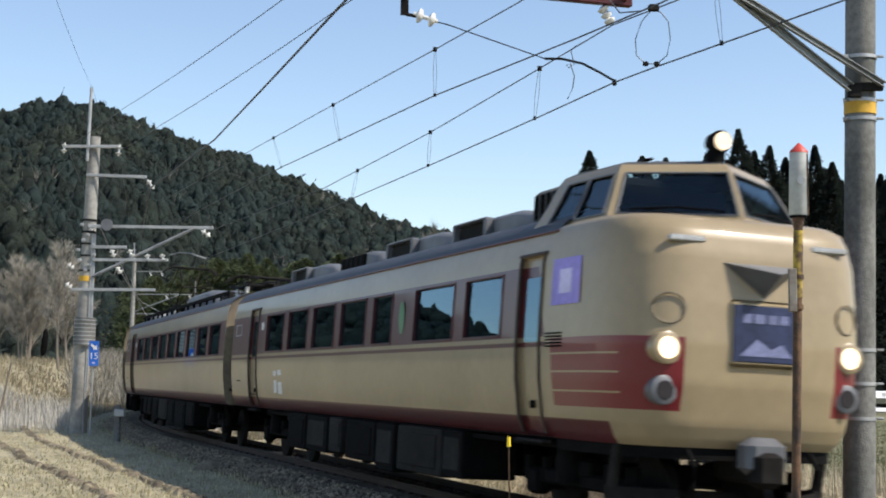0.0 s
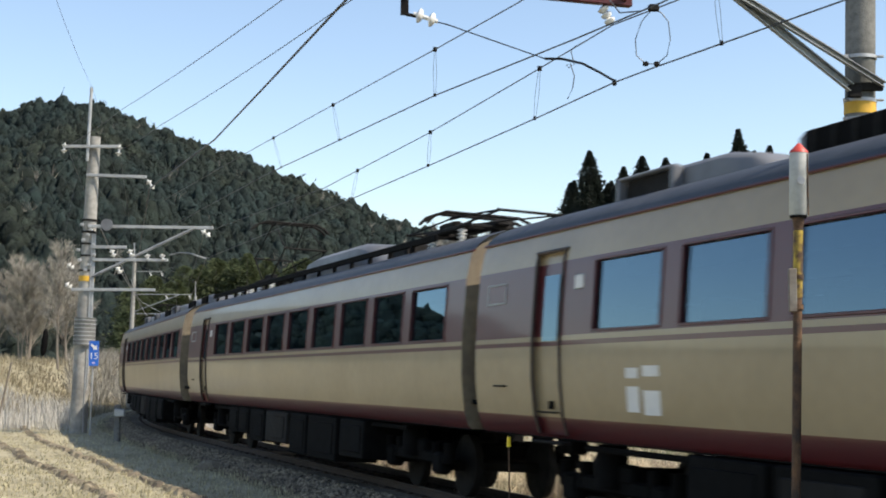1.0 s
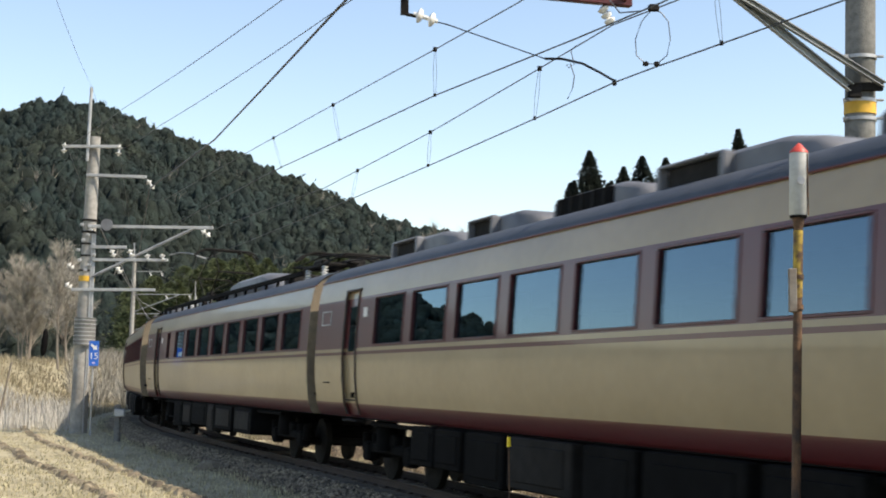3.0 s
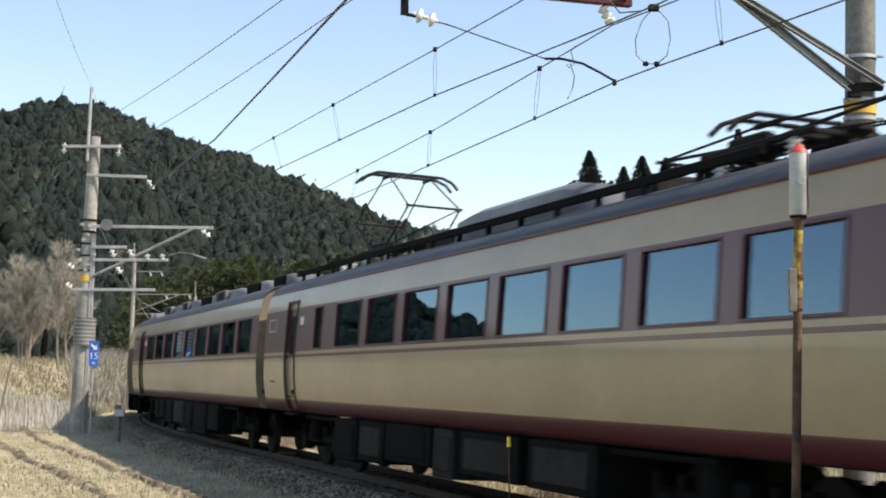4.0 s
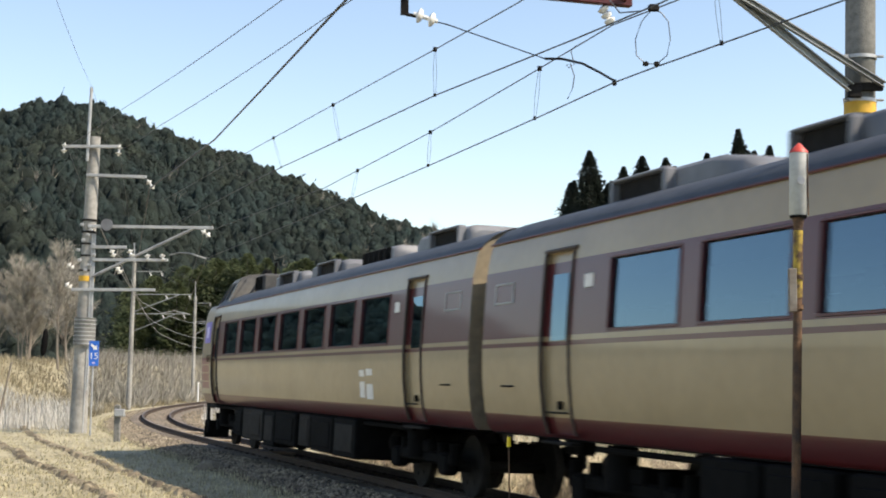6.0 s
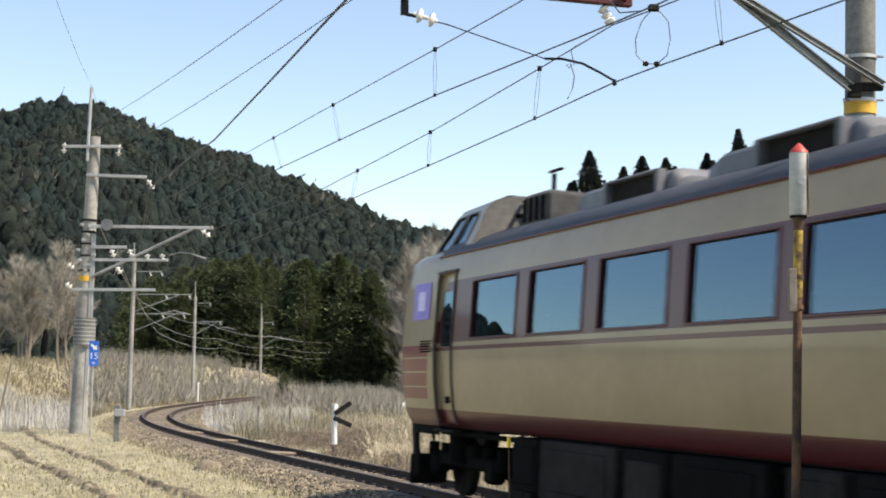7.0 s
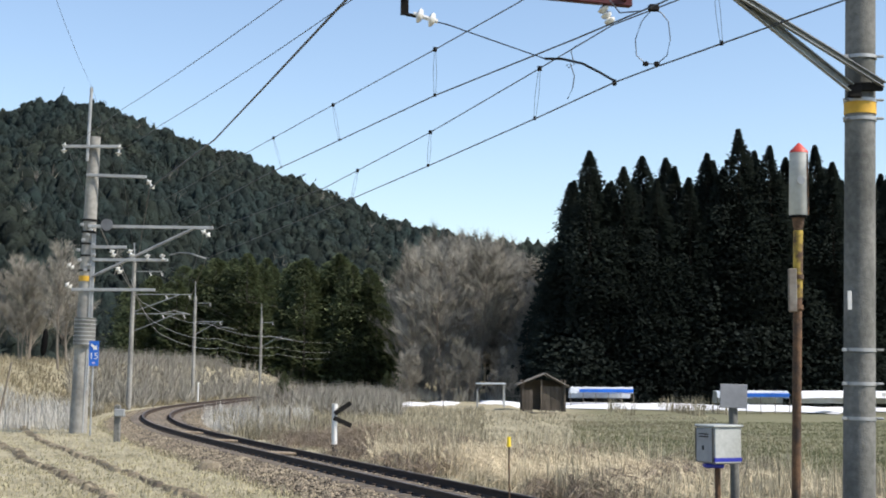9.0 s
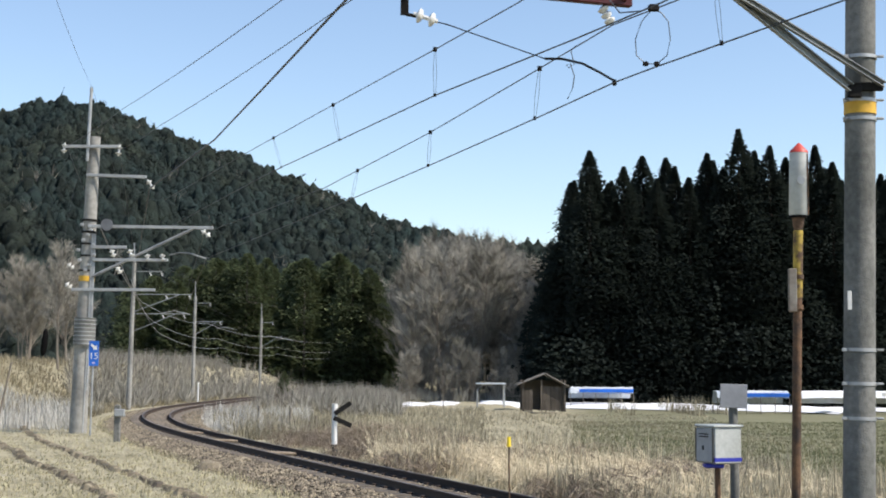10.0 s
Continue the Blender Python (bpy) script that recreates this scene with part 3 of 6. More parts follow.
# ---------------------------------------------------------------- trees
def conifer(name, label, h, r, leaf, seed, tufts, droop=0.35, power=0.75, low=0.06, size=1.0, bark=None):
    """A straight trunk, limbs, and a crown of many ragged tufts."""
    rng = random.Random(seed)
    t = thing(name, label, "tree")
    tr = Geo().tube([(0, 0, 0), (0.05, 0.02, h * 0.5), (0, 0, h * 0.97)], [h * 0.014, h * 0.009, 0.02], 8)
    for k in range(26):
        z = h * rng.uniform(0.08, 0.85)
        a = rng.uniform(0, 6.283)
        l = r * (1 - z / h) ** power * 0.85
        tr.tube([(0, 0, z), (math.cos(a) * l, math.sin(a) * l, z - l * droop * 0.5)], [0.05, 0.015], 4, caps=False)
    part("trunk", tr, bark or M_BARK, t)
    g = Geo()
    lobes = [(rng.uniform(0, 6.283), rng.uniform(0.05, 0.95), rng.uniform(0.75, 1.4)) for _ in range(60)]
    for k in range(tufts):
        f = rng.random() ** 0.95
        z = h * (low + (1.0 - low) * f)
        a = rng.uniform(0, 6.283)
        lob = 0.62
        for la, lf, ls in lobes:
            d = abs((a - la + math.pi) % 6.283 - math.pi)
            if d < 0.5 and abs(f - lf) < 0.07:
                lob = max(lob, ls)
        env = r * max(1 - f, 0.0) ** power * lob + 0.03
        q = env * rng.random() ** 0.35 * (rng.uniform(1.1, 1.7) if f > 0.6 and rng.random() < 0.15 else 1.0)
        c = Vector((math.cos(a) * q, math.sin(a) * q, z - q * droop))
        out = Vector((math.cos(a), math.sin(a), rng.uniform(-0.5, 0.35))).normalized()
        s = rng.uniform(0.28, 0.62) * size * (1.15 - 0.62 * f)
        side = out.cross(Vector((rng.uniform(-.4, .4), rng.uniform(-.4, .4), 1))).normalized()
        up = side.cross(out)
        tip = c + out * s * 1.3
        for w in (side, (side + up * rng.uniform(0.7, 1.4)).normalized()):
            g.face([c - out * s * 0.4 + w * s * 0.12, c - out * 0.1 * s - w * s * 0.55, tip, c + out * 0.2 * s + w * s * 0.5])
    part("crown", g, leaf, t, smooth=0)
    return t


def bare_tree(name, label, h, seed, spread=0.5, twigs=900, mat_=None, trunk_r=0.012):
    """A leafless tree: forked limbs and a haze of twigs."""
    rng = random.Random(seed)
    t = thing(name, label, "tree")
    g, tw = Geo(), Geo()
    ends = []
    lean = Vector((rng.uniform(-.05, .05), rng.uniform(-.05, .05), 0))
    stem = lambda f: lean * (f * f * h) + Vector((0.012 * h * math.sin(5 * f + seed), 0.012 * h * math.cos(4 * f), f * h))
    g.tube([stem(k / 8) for k in range(9)], [h * trunk_r * (1.0 - 0.93 * k / 8) for k in range(9)], 6, caps=False)
    for k in range(38):
        f = rng.uniform(0.22, 0.97)
        a, e = rng.uniform(0, 6.283), rng.uniform(0.55, 1.15)
        d = Vector((math.cos(a) * math.cos(e), math.sin(a) * math.cos(e), math.sin(e)))
        l = h * (0.12 + spread * 0.85 * (1 - f) ** 0.8) * rng.uniform(0.6, 1.1)
        p = stem(f)
        mid, q = p + d * l * 0.55, p + d * l + Vector((0, 0, l * 0.12))
        r = h * trunk_r * 0.42 * (1.05 - f)
        g.tube([p, mid, q], [r, r * 0.6, r * 0.25], 4, caps=False)
        for _ in range(5):
            c = p.lerp(q, rng.uniform(0.3, 1.0))
            n = (d + Vector((rng.gauss(0, .55), rng.gauss(0, .55), rng.gauss(0.25, .3)))).normalized()
            m = c + n * l * rng.uniform(0.25, 0.5)
            g.tube([c, m], [r * 0.35, r * 0.12], 3, caps=False)
            ends.append((c, m, n))
    part("trunk", g, M_BARK, t)
    for k in range(twigs):
        p, q, d = rng.choice(ends)
        a = p.lerp(q, rng.random())
        n = (d + Vector((rng.gauss(0, .6), rng.gauss(0, .6), rng.gauss(0.25, .4)))).normalized()
        l = h * rng.uniform(0.04, 0.10)
        w = n.cross(Vector((0.3, 0.5, 0.8))).normalized() * 0.0016 * h
        tw.face([a - w, a + w, a + n * l])
    part("crown", tw, mat_ or M_TWIG, t, smooth=0)
    return t


def plant(first, spots, group, sink=0.15):
    """Copies of a thing at (x, y, z, scale, turn)."""
    for i, (ob, (x, y, z, k, w)) in enumerate(spots):
        m = Matrix.Translation((x, y, z - sink)) @ Matrix.Rotation(w, 4, "Z")
        c = copy_thing(ob, m @ Matrix.Scale(k, 4))
        tagged(c, group=group)


def build_woods():
    rng = random.Random(5)
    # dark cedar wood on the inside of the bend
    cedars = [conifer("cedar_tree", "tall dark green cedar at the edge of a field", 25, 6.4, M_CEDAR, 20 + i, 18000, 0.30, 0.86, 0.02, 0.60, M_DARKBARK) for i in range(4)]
    spots = []
    front = ((0.079, 16.0), (0.092, 22.5), (0.103, 25.0), (0.116, 22.5), (0.127, 24), (0.140, 26.0), (0.150, 23), (0.163, 24.2), (0.173, 23.0), (0.186, 26.0), (0.197, 24), (0.208, 28.0), (0.219, 26),
             (0.230, 25.5), (0.241, 25.0), (0.251, 24.5), (0.262, 26.5), (0.274, 24), (0.287, 23.0), (0.30, 22), (0.315, 24), (0.335, 25), (0.36, 24), (0.385, 25))
    for b, h in front:
        y = 143 + rng.uniform(-3, 3)
        spots.append((rng.choice(cedars), (b * y, y, -1.0, h / 25 * rng.uniform(0.97, 1.02), rng.uniform(0, 6.28))))
    for row in range(1, 4):
        for b in np.arange(0.085 + 0.006 * row, 0.42, 0.017):
            y = 143 + row * 6 + rng.uniform(-2, 2)
            bb = b + rng.uniform(-0.004, 0.004)
            h = rng.uniform(22.5, 25.8)
            spots.append((rng.choice(cedars), (bb * y, y, -1.0, h / 25, rng.uniform(0, 6.28))))
    plant(None, spots, "cedars of the wood")
    # evergreens beyond the bend
    greens = [conifer("evergreen_tree", "bushy dark evergreen tree beyond the railway bend", 12, 2.9, M_EVERGREEN, 40 + i, 6500, 0.22, 0.46, 0.02, 0.55) for i in range(3)]
    spots = []
    for k in range(46):
        b = rng.uniform(-0.225, -0.042)
        y = rng.uniform(168, 205)
        h = float(np.interp(b, (-0.225, -0.19, -0.145, -0.13, -0.1, -0.07, -0.04), (13, 14.5, 16.5, 17.0, 16.5, 16.5, 14.0))) * rng.uniform(0.82, 1.04) * y / 180
        spots.append((rng.choice(greens), (b * y, y, 0.2, h / 12, rng.uniform(0, 6.28))))
    for b, h in ((-0.052, 14.5), (-0.046, 12.5), (-0.20, 10)):
        spots.append((greens[0], (b * 170, 170, 0.2, h / 12, rng.uniform(0, 6.28))))
    for b, y, h in ((-0.038, 150, 3.2), (-0.030, 152, 2.6), (0.052, 150, 3.6), (0.060, 152, 2.5), (-0.11, 140, 3.0)):
        spots.append((greens[1], (b * y, y, -0.8, h / 12, rng.uniform(0, 6.28))))
    plant(None, spots, "evergreens beyond the bend")
    # bare wood
    bares = [bare_tree("bare_tree", "leafless grey-brown tree in a winter thicket", 14, 60 + i, 0.40, 4200) for i in range(4)]
    spots = []
    for k in range(120):
        b = rng.uniform(-0.026, 0.086)
        y = rng.uniform(152, 245)
        h = 1.12 * float(np.interp(b, (-0.05, -0.02, 0.0, 0.03, 0.06, 0.09), (12, 15.5, 17.5, 17.2, 15.5, 14))) * rng.uniform(0.75, 1.05) * y / 200
        spots.append((rng.choice(bares), (b * y, y, -1.0, h / 14, rng.uniform(0, 6.28))))
    for k in range(34):
        y = rng.uniform(140, 152)
        b = rng.uniform(-0.035, 0.075)
        spots.append((rng.choice(bares), (b * y, y, -1.1, rng.uniform(3.0, 6.0) / 14, rng.uniform(0, 6.28))))
    for k in range(9):
        y = rng.uniform(95, 130)
        b = rng.uniform(-0.315, -0.255)
        spots.append((rng.choice(bares), (b * y, y, 2.2, rng.uniform(6.0, 8.5) / 14, rng.uniform(0, 6.28))))
    plant(None, spots, "bare trees of the thicket")
    sap = bare_tree("bare_sapling", "slender bare sapling standing in a dry field", 4.0, 77, 0.35, 160, M_STRAW, 0.010)
    plant(None, [(sap, (0.05, 112, -0.9, 1.0, 0.3)), (sap, (-2.4, 96, -0.8, 0.6, 2.3))], "saplings in the field", 0.05)
    for ob in cedars + greens + bares + [sap]:
        for o in [*ob.children_recursive, ob]:
            bpy.data.objects.remove(o)


build_woods()


# ---------------------------------------------------------------- overhead line
def wire_line(name, pts, r, label, sag=0.0, group="wires of the overhead line", mats=None):
    g = Geo()
    path = []
    for a, b in zip(pts[:-1], pts[1:]):
        a, b = Vector(a), Vector(b)
        for k in range(8):
            t = k / 8
            path.append(a.lerp(b, t) - Vector((0, 0, sag * 4 * t * (1 - t))))
    path.append(Vector(pts[-1]))
    g.tube(path, r, 6)
    return tagged(link(name, g, mats or M_WIRE), label, "wire", group)


def disc_insulator(g, a, b, n=3, r=0.09):
    a, b = Vector(a), Vector(b)
    for k in range(n):
        t = (k + 0.5) / n
        p, d = a.lerp(b, t), (b - a).normalized()
        g.tube([p - d * 0.035, p - d * 0.01, p + d * 0.02, p + d * 0.04], [r * 0.45, r, r * 0.85, r * 0.4], 14)
    g.tube([a, b], r * 0.3, 8)


def concrete_pole(name, label, base, top, r0, r1, group, stone=None):
    t = thing(name, label, "pole", group)
    p = Geo().tube([base, Vector(base).lerp(Vector(top), 0.5), top], [r0, (r0 + r1) / 2, r1], 24)
    part("shaft", p, stone or M_CONCRETE, t)
    return t


def near_pole():
    t = concrete_pole("catenary_pole", "grey concrete railway pole with yellow band beside the track", (4.79, 16.7, -0.7), (4.99, 16.7, 8.0), 0.185, 0.170, "poles of the overhead line")
    def band(z0, z1, m, nm, grow=0.006, lb=""):
        f = lambda z: (4.79 + 0.2 * (z + 0.7) / 8.7, 16.7, z)
        q = Geo().tube([f(z0), f(z1)], 0.180 + grow, 24)
        return part(nm, q, m, t, lb)
    band(4.82, 4.97, M_YELLOW, "yellow_band")
    for z in (5.50, 4.76, 4.98, 2.05, 1.66, 1.26):
        c = band(z - 0.02, z + 0.02, M_ALU, "collar", 0.012)
        x = 4.79 + 0.2 * (z + 0.7) / 8.7
        part("bolt", Geo().box((x + 0.21, 16.6, z), (0.08, 0.04, 0.03), bevel=0.008).box((x - 0.2, 16.6, z), (0.06, 0.04, 0.04), bevel=0.008), M_ALU, c)
    part("number_plate", Geo().box((4.70, 16.525, 2.62), (0.05, 0.01, 0.22), bevel=0.004), M_WHITE, t)
    # bracket of two channels towards the line
    for p, q, w in (((5.14, 16.52, 5.14), (2.10, 15.6, 6.68), 0.03), ((4.74, 16.5, 5.10), (2.06, 15.62, 6.90), 0.045)):
        p, q = Vector(p), Vector(q)
        d = (q - p)
        rot = d.to_track_quat("X", "Z").to_matrix()
        mid = (p + q) / 2
        a = Geo()
        a.box(mid, (d.length, 0.012, w * 2), at=rot)
        a.box(mid + rot @ Vector((0, 0.03, w)), (d.length, 0.06, 0.01), at=rot)
        a.box(mid + rot @ Vector((0, 0.03, -w)), (d.length, 0.06, 0.01), at=rot)
        part("bracket", a, M_BRACE, t, "grey painted steel bracket")
    part("clamp", Geo().box((4.92, 16.52, 5.12), (0.44, 0.05, 0.10), bevel=0.01).box((4.80, 16.5, 5.06), (0.16, 0.08, 0.14), bevel=0.01), M_GEAR, t)
    # cantilever over the line, with the wire's insulator, and the pull-off
    b = Geo().box((1.55, 16.25, 6.09), (1.35, 0.10, 0.10), bevel=0.01, at=Matrix.Rotation(0.33, 3, "Z"))
    b.tube([(2.1, 16.4, 6.1), (2.08, 15.6, 6.7)], 0.03, 8)
    cl = part("cantilever", b, M_MAROON, t, "rust-red steel cantilever")
    i = Geo()
    disc_insulator(i, (1.84, 16.4, 6.03), (1.95, 16.4, 5.83), 3, 0.07)
    part("insulator", i, M_INSUL, cl)
    h = Geo().box((-0.44, 15.6, 5.86), (0.09, 0.02, 0.30), bevel=0.004).box((-0.44, 15.6, 6.2), (0.06, 0.06, 0.6), bevel=0.01)
    h.tube([(-0.42, 15.6, 5.72), (-0.3, 15.6, 5.70)], 0.02, 6)
    hb = part("hanger", h, M_GEAR, t)
    i = Geo()
    disc_insulator(i, (-0.34, 15.6, 5.73), (-0.07, 15.6, 5.64), 2, 0.085)
    part("insulator", i, M_INSUL, hb)
    s = Geo().tube([(-0.09, 15.6, 5.64), (0.03, 15.6, 5.61), (1.15, 16.05, 5.33)], 0.007, 6)
    s.tube([(1.15, 16.05, 5.33), (1.35, 16.12, 5.345), (1.59, 16.2, 5.31), (1.80, 16.3, 5.23), (1.97, 16.3, 5.13)], 0.015, 8)
    s.box((1.97, 16.3, 5.11), (0.05, 0.05, 0.07), bevel=0.01)
    part("steady_arm", s, M_GEAR, t)


near_pole()
# a second hidden support reaches in from above; the line's wires
CONTACT = [(3.57, 12.64, 5.1), (2.3, 15.44, 5.1), (1.96, 16.25, 5.1), (1.22, 18.53, 5.1), (-0.23, 22.9, 5.11), (-1.73, 27.3, 5.12), (-7.96, 48.0, 5.63)]
wire_line("contact_wire", [(7.2, 4.6, 5.1)] + CONTACT + [(-14.6, 81, 5.2), (-15.6, 108, 5.0)], 0.0085, "dark copper contact wire over the track")
wire_line("messenger_wire", [(6.3, 4.7, 6.1), (2.5, 15.0, 5.74), (1.96, 16.4, 5.81), (1.23, 18.7, 5.77), (-0.23, 23.0, 5.66), (-2.5, 30.0, 5.68), (-8.03, 48.0, 6.5), (-14.6, 81, 6.1), (-15.6, 108, 5.9)], 0.008, "stranded messenger wire over the track")
wire_line("contact_wire", [(6.0, 5.3, 5.7), (2.32, 15.0, 5.71), (1.54, 16.5, 5.67), (-0.13, 20.5, 5.78), (-4.07, 33.0, 6.4), (-9.22, 48.0, 6.7)], 0.0095, "dark copper contact wire over the track")
wire_line("messenger_wire", [(5.0, 5.3, 6.0), (1.54, 14.5, 6.04), (0.86, 17.0, 6.21), (-0.13, 20.5, 6.46), (-2.32, 27.0, 6.76), (-4.92, 35.0, 7.16), (-9.42, 48.0, 7.6)], 0.008, "stranded messenger wire over the track")
wire_line("feeder_cable", [(0.5, 14.5, 7.3), (-1.34, 20.0, 7.12), (-3.53, 28.0, 7.45), (-5.98, 37.0, 7.85), (-9.92, 48.0, 8.0), (-17.4, 81, 7.6)], 0.021, "thick black feeder cable to a pole arm", 0.0)
wire_line("power_wire", [(0.4, 14, 7.0), (-2.53, 22.0, 7.59), (-9.04, 40.0, 9.24), (-12.76, 48.0, 9.42), (-19.0, 81, 8.9), (-20, 108, 8.6)], 0.008, "thin power wire to the pole's top arm", 0.05)
wire_line("power_wire", [(0.9, 14, 6.9), (-1.65, 22.0, 7.45), (-7.99, 40.0, 8.76), (-10.96, 48.0, 9.3), (-17.6, 81, 8.9), (-18.6, 108, 8.6)], 0.008, "thin power wire to the pole's top arm", 0.05)
wire_line("ground_wire", [(-4.6, 12, 8.0), (-8.31, 30.0, 9.75), (-11.92, 48.0, 11.38), (-17.53, 81, 9.2), (-18.7, 108, 8.84), (-17.7, 140, 8.7), (-13.26, 172, 9.1), (-5.1, 190, 7.55), (3.1, 205, 7.9), (20, 225, 8)], 0.005, "thin earth wire along the pole tops", 0.1)
for dz, r in ((6.1, 0.014), (5.0, 0.013), (4.3, 0.011)):
    off = (6.0 - dz) * 0.6
    wire_line("line_wire", [(-11.5 + off, 48, dz + 0.6), (-16.9 + off, 81, dz - 0.3), (-17.6 + off, 108, dz - 0.5), (-16.8 + off, 140, dz - 0.5), (-12.5, 172, dz - 0.3), (-4.6, 190, dz - 1.2), (3.6, 205, dz - 1.2), (20, 225, dz - 1)], r, "sagging line wire between poles along the bend", 0.35, mats=M_ALU)


def droppers():
    def lerp_at(pts, y):
        return Vector((np.interp(y, [p[1] for p in pts], [p[0] for p in pts]), y, np.interp(y, [p[1] for p in pts], [p[2] for p in pts])))
    mess = [(6.3, 4.7, 6.1), (2.5, 15.0, 5.74), (1.96, 16.4, 5.81), (1.23, 18.7, 5.77), (-0.23, 23.0, 5.66), (-2.5, 30.0, 5.68), (-8.03, 48.0, 6.5)]
    c2 = [(2.32, 15.0, 5.71), (1.54, 16.5, 5.67), (-0.13, 20.5, 5.78), (-4.07, 33.0, 6.4), (-9.22, 48.0, 6.7)]
    m2 = [(1.54, 14.5, 6.04), (0.86, 17.0, 6.21), (-0.13, 20.5, 6.46), (-2.32, 27.0, 6.76), (-4.92, 35.0, 7.16), (-9.42, 48.0, 7.6)]
    for up, low, ys in ((mess, CONTACT, (14.3, 18.6, 22.95, 27.4, 33, 39)), (m2, c2, (20.5, 26.2, 31.5))):
        for y in ys:
            a, b = lerp_at(up, y), lerp_at(low, y)
            g = Geo()
            for s in (-0.025, 0.025):
                g.tube([a + Vector((s * 0.4, 0, 0)), a.lerp(b, 0.5) + Vector((s, 0, 0)), b + Vector((s * 0.5, 0, 0))], 0.0028, 4)
            d = tagged(link("dropper", g, M_WIRE), "thin looped dropper holding the contact wire", "dropper", "droppers of the overhead line")
            part("clip", Geo().tube([a - Vector((0, 0, 0.03)), a + Vector((0, 0, 0.03))], 0.03, 8), M_GEAR, d)
            part("clip", Geo().tube([b - Vector((0, 0, 0.015)), b + Vector((0, 0, 0.03))], 0.02, 8), M_GEAR, d)
    g = Geo()
    loop = [(2.27, 15.3, 5.72), (2.15, 15.3, 5.58), (2.08, 15.3, 5.38), (2.09, 15.3, 5.2), (2.19, 15.3, 5.11), (2.31, 15.3, 5.11), (2.42, 15.3, 5.2), (2.46, 15.3, 5.38), (2.44, 15.3, 5.58), (2.36, 15.3, 5.68), (2.27, 15.3, 5.72)]
    g.tube(loop, 0.006, 6)
    j = tagged(link("jumper_cable", g, M_WIRE), "looped jumper cable between two wires", "cable")
    part("clamp", Geo().box((2.28, 15.3, 5.73), (0.12, 0.06, 0.08), bevel=0.015).box((2.19, 15.3, 5.11), (0.06, 0.05, 0.05), bevel=0.01).box((2.31, 15.3, 5.11), (0.06, 0.05, 0.05), bevel=0.01), M_GEAR, j)
    g = Geo().tube([(1.62, 17.3, 5.78), (1.56, 17.3, 5.70), (1.60, 17.3, 5.55), (1.53, 17.3, 5.50), (1.50, 17.3, 5.53), (1.55, 17.3, 5.55), (1.60, 17.3, 5.4), (1.58, 17.3, 5.25), (1.52, 17.35, 5.12)], 0.007, 6)
    tagged(link("jumper_cable", g, M_WIRE), "curled jumper cable between two wires", "cable")
    g = Geo().tube([(1.9, 15.9, 6.3), (1.86, 15.8, 5.95), (1.95, 15.6, 5.75), (2.15, 15.4, 5.72)], 0.008, 6)
    tagged(link("jumper_cable", g, M_WIRE), "curled jumper cable between two wires", "cable")


droppers()


def far_pole(i, base, top, tip, arms=True, r=0.15):
    t = concrete_pole("catenary_pole", "slim weathered concrete railway pole along the bend", (base[0], base[1], base[2] - 1.0), top, r, r * 0.72, "poles of the overhead line", M_PALECONCRETE)
    part("spike", Geo().tube([top, tip], 0.03, 6), M_ALU, t)
    if not arms:
        return
    b, p = Vector(base), Vector(top)
    x, y = p.x, p.y
    far = i > 2
    for z, l in ((p.z - 0.5, 1.2), (p.z - 1.9, 2.1)) if far else ((p.z - 0.5, 1.6), (p.z - 1.8, 3.3), (p.z - 2.9, 3.0)):
        g = Geo().box((x + l / 2, y, z), (l, 0.05, 0.05), bevel=0.01)
        if l > 2:
            g.tube([(x, y, z - 1.0), (x + l * 0.8, y, z)], 0.03, 6)
        arm = part("arm", g, M_BRACE, t)
        for k in (0.9,) if far else (0.55, 0.95):
            q = Geo()
            disc_insulator(q, (x + l * k, y, z - 0.05), (x + l * k + 0.10, y, z - 0.26), 2, 0.055)
            part("insulator", q, M_INSUL, arm)
    s = Geo().tube([(x + 1.6, y, 5.2), (x + 2.3, y, 5.35), (x + 3.2, y, 5.15)], 0.025, 6)
    part("steady_arm", s, M_ALU, t)


far_pole(2, (-17.66, 81, 0.0), (-17.5, 81, 8.07), (-17.53, 81, 9.2))
far_pole(3, (-18.76, 108, -0.46), (-18.67, 108, 7.64), (-18.69, 108, 8.84))
far_pole(4, (-17.79, 140, -0.5), (-17.69, 140, 7.4), (-17.72, 140, 8.7))
far_pole(5, (-13.16, 172, 0.0), (-13.25, 172, 8.0), (-13.26, 172, 9.1))
far_pole(6, (-5.05, 190, -0.8), (-5.1, 190, 6.3), (-5.11, 190, 7.56), False)
far_pole(7, (3.16, 205, -0.9), (3.14, 205, 6.5), (3.13, 205, 7.9), False)


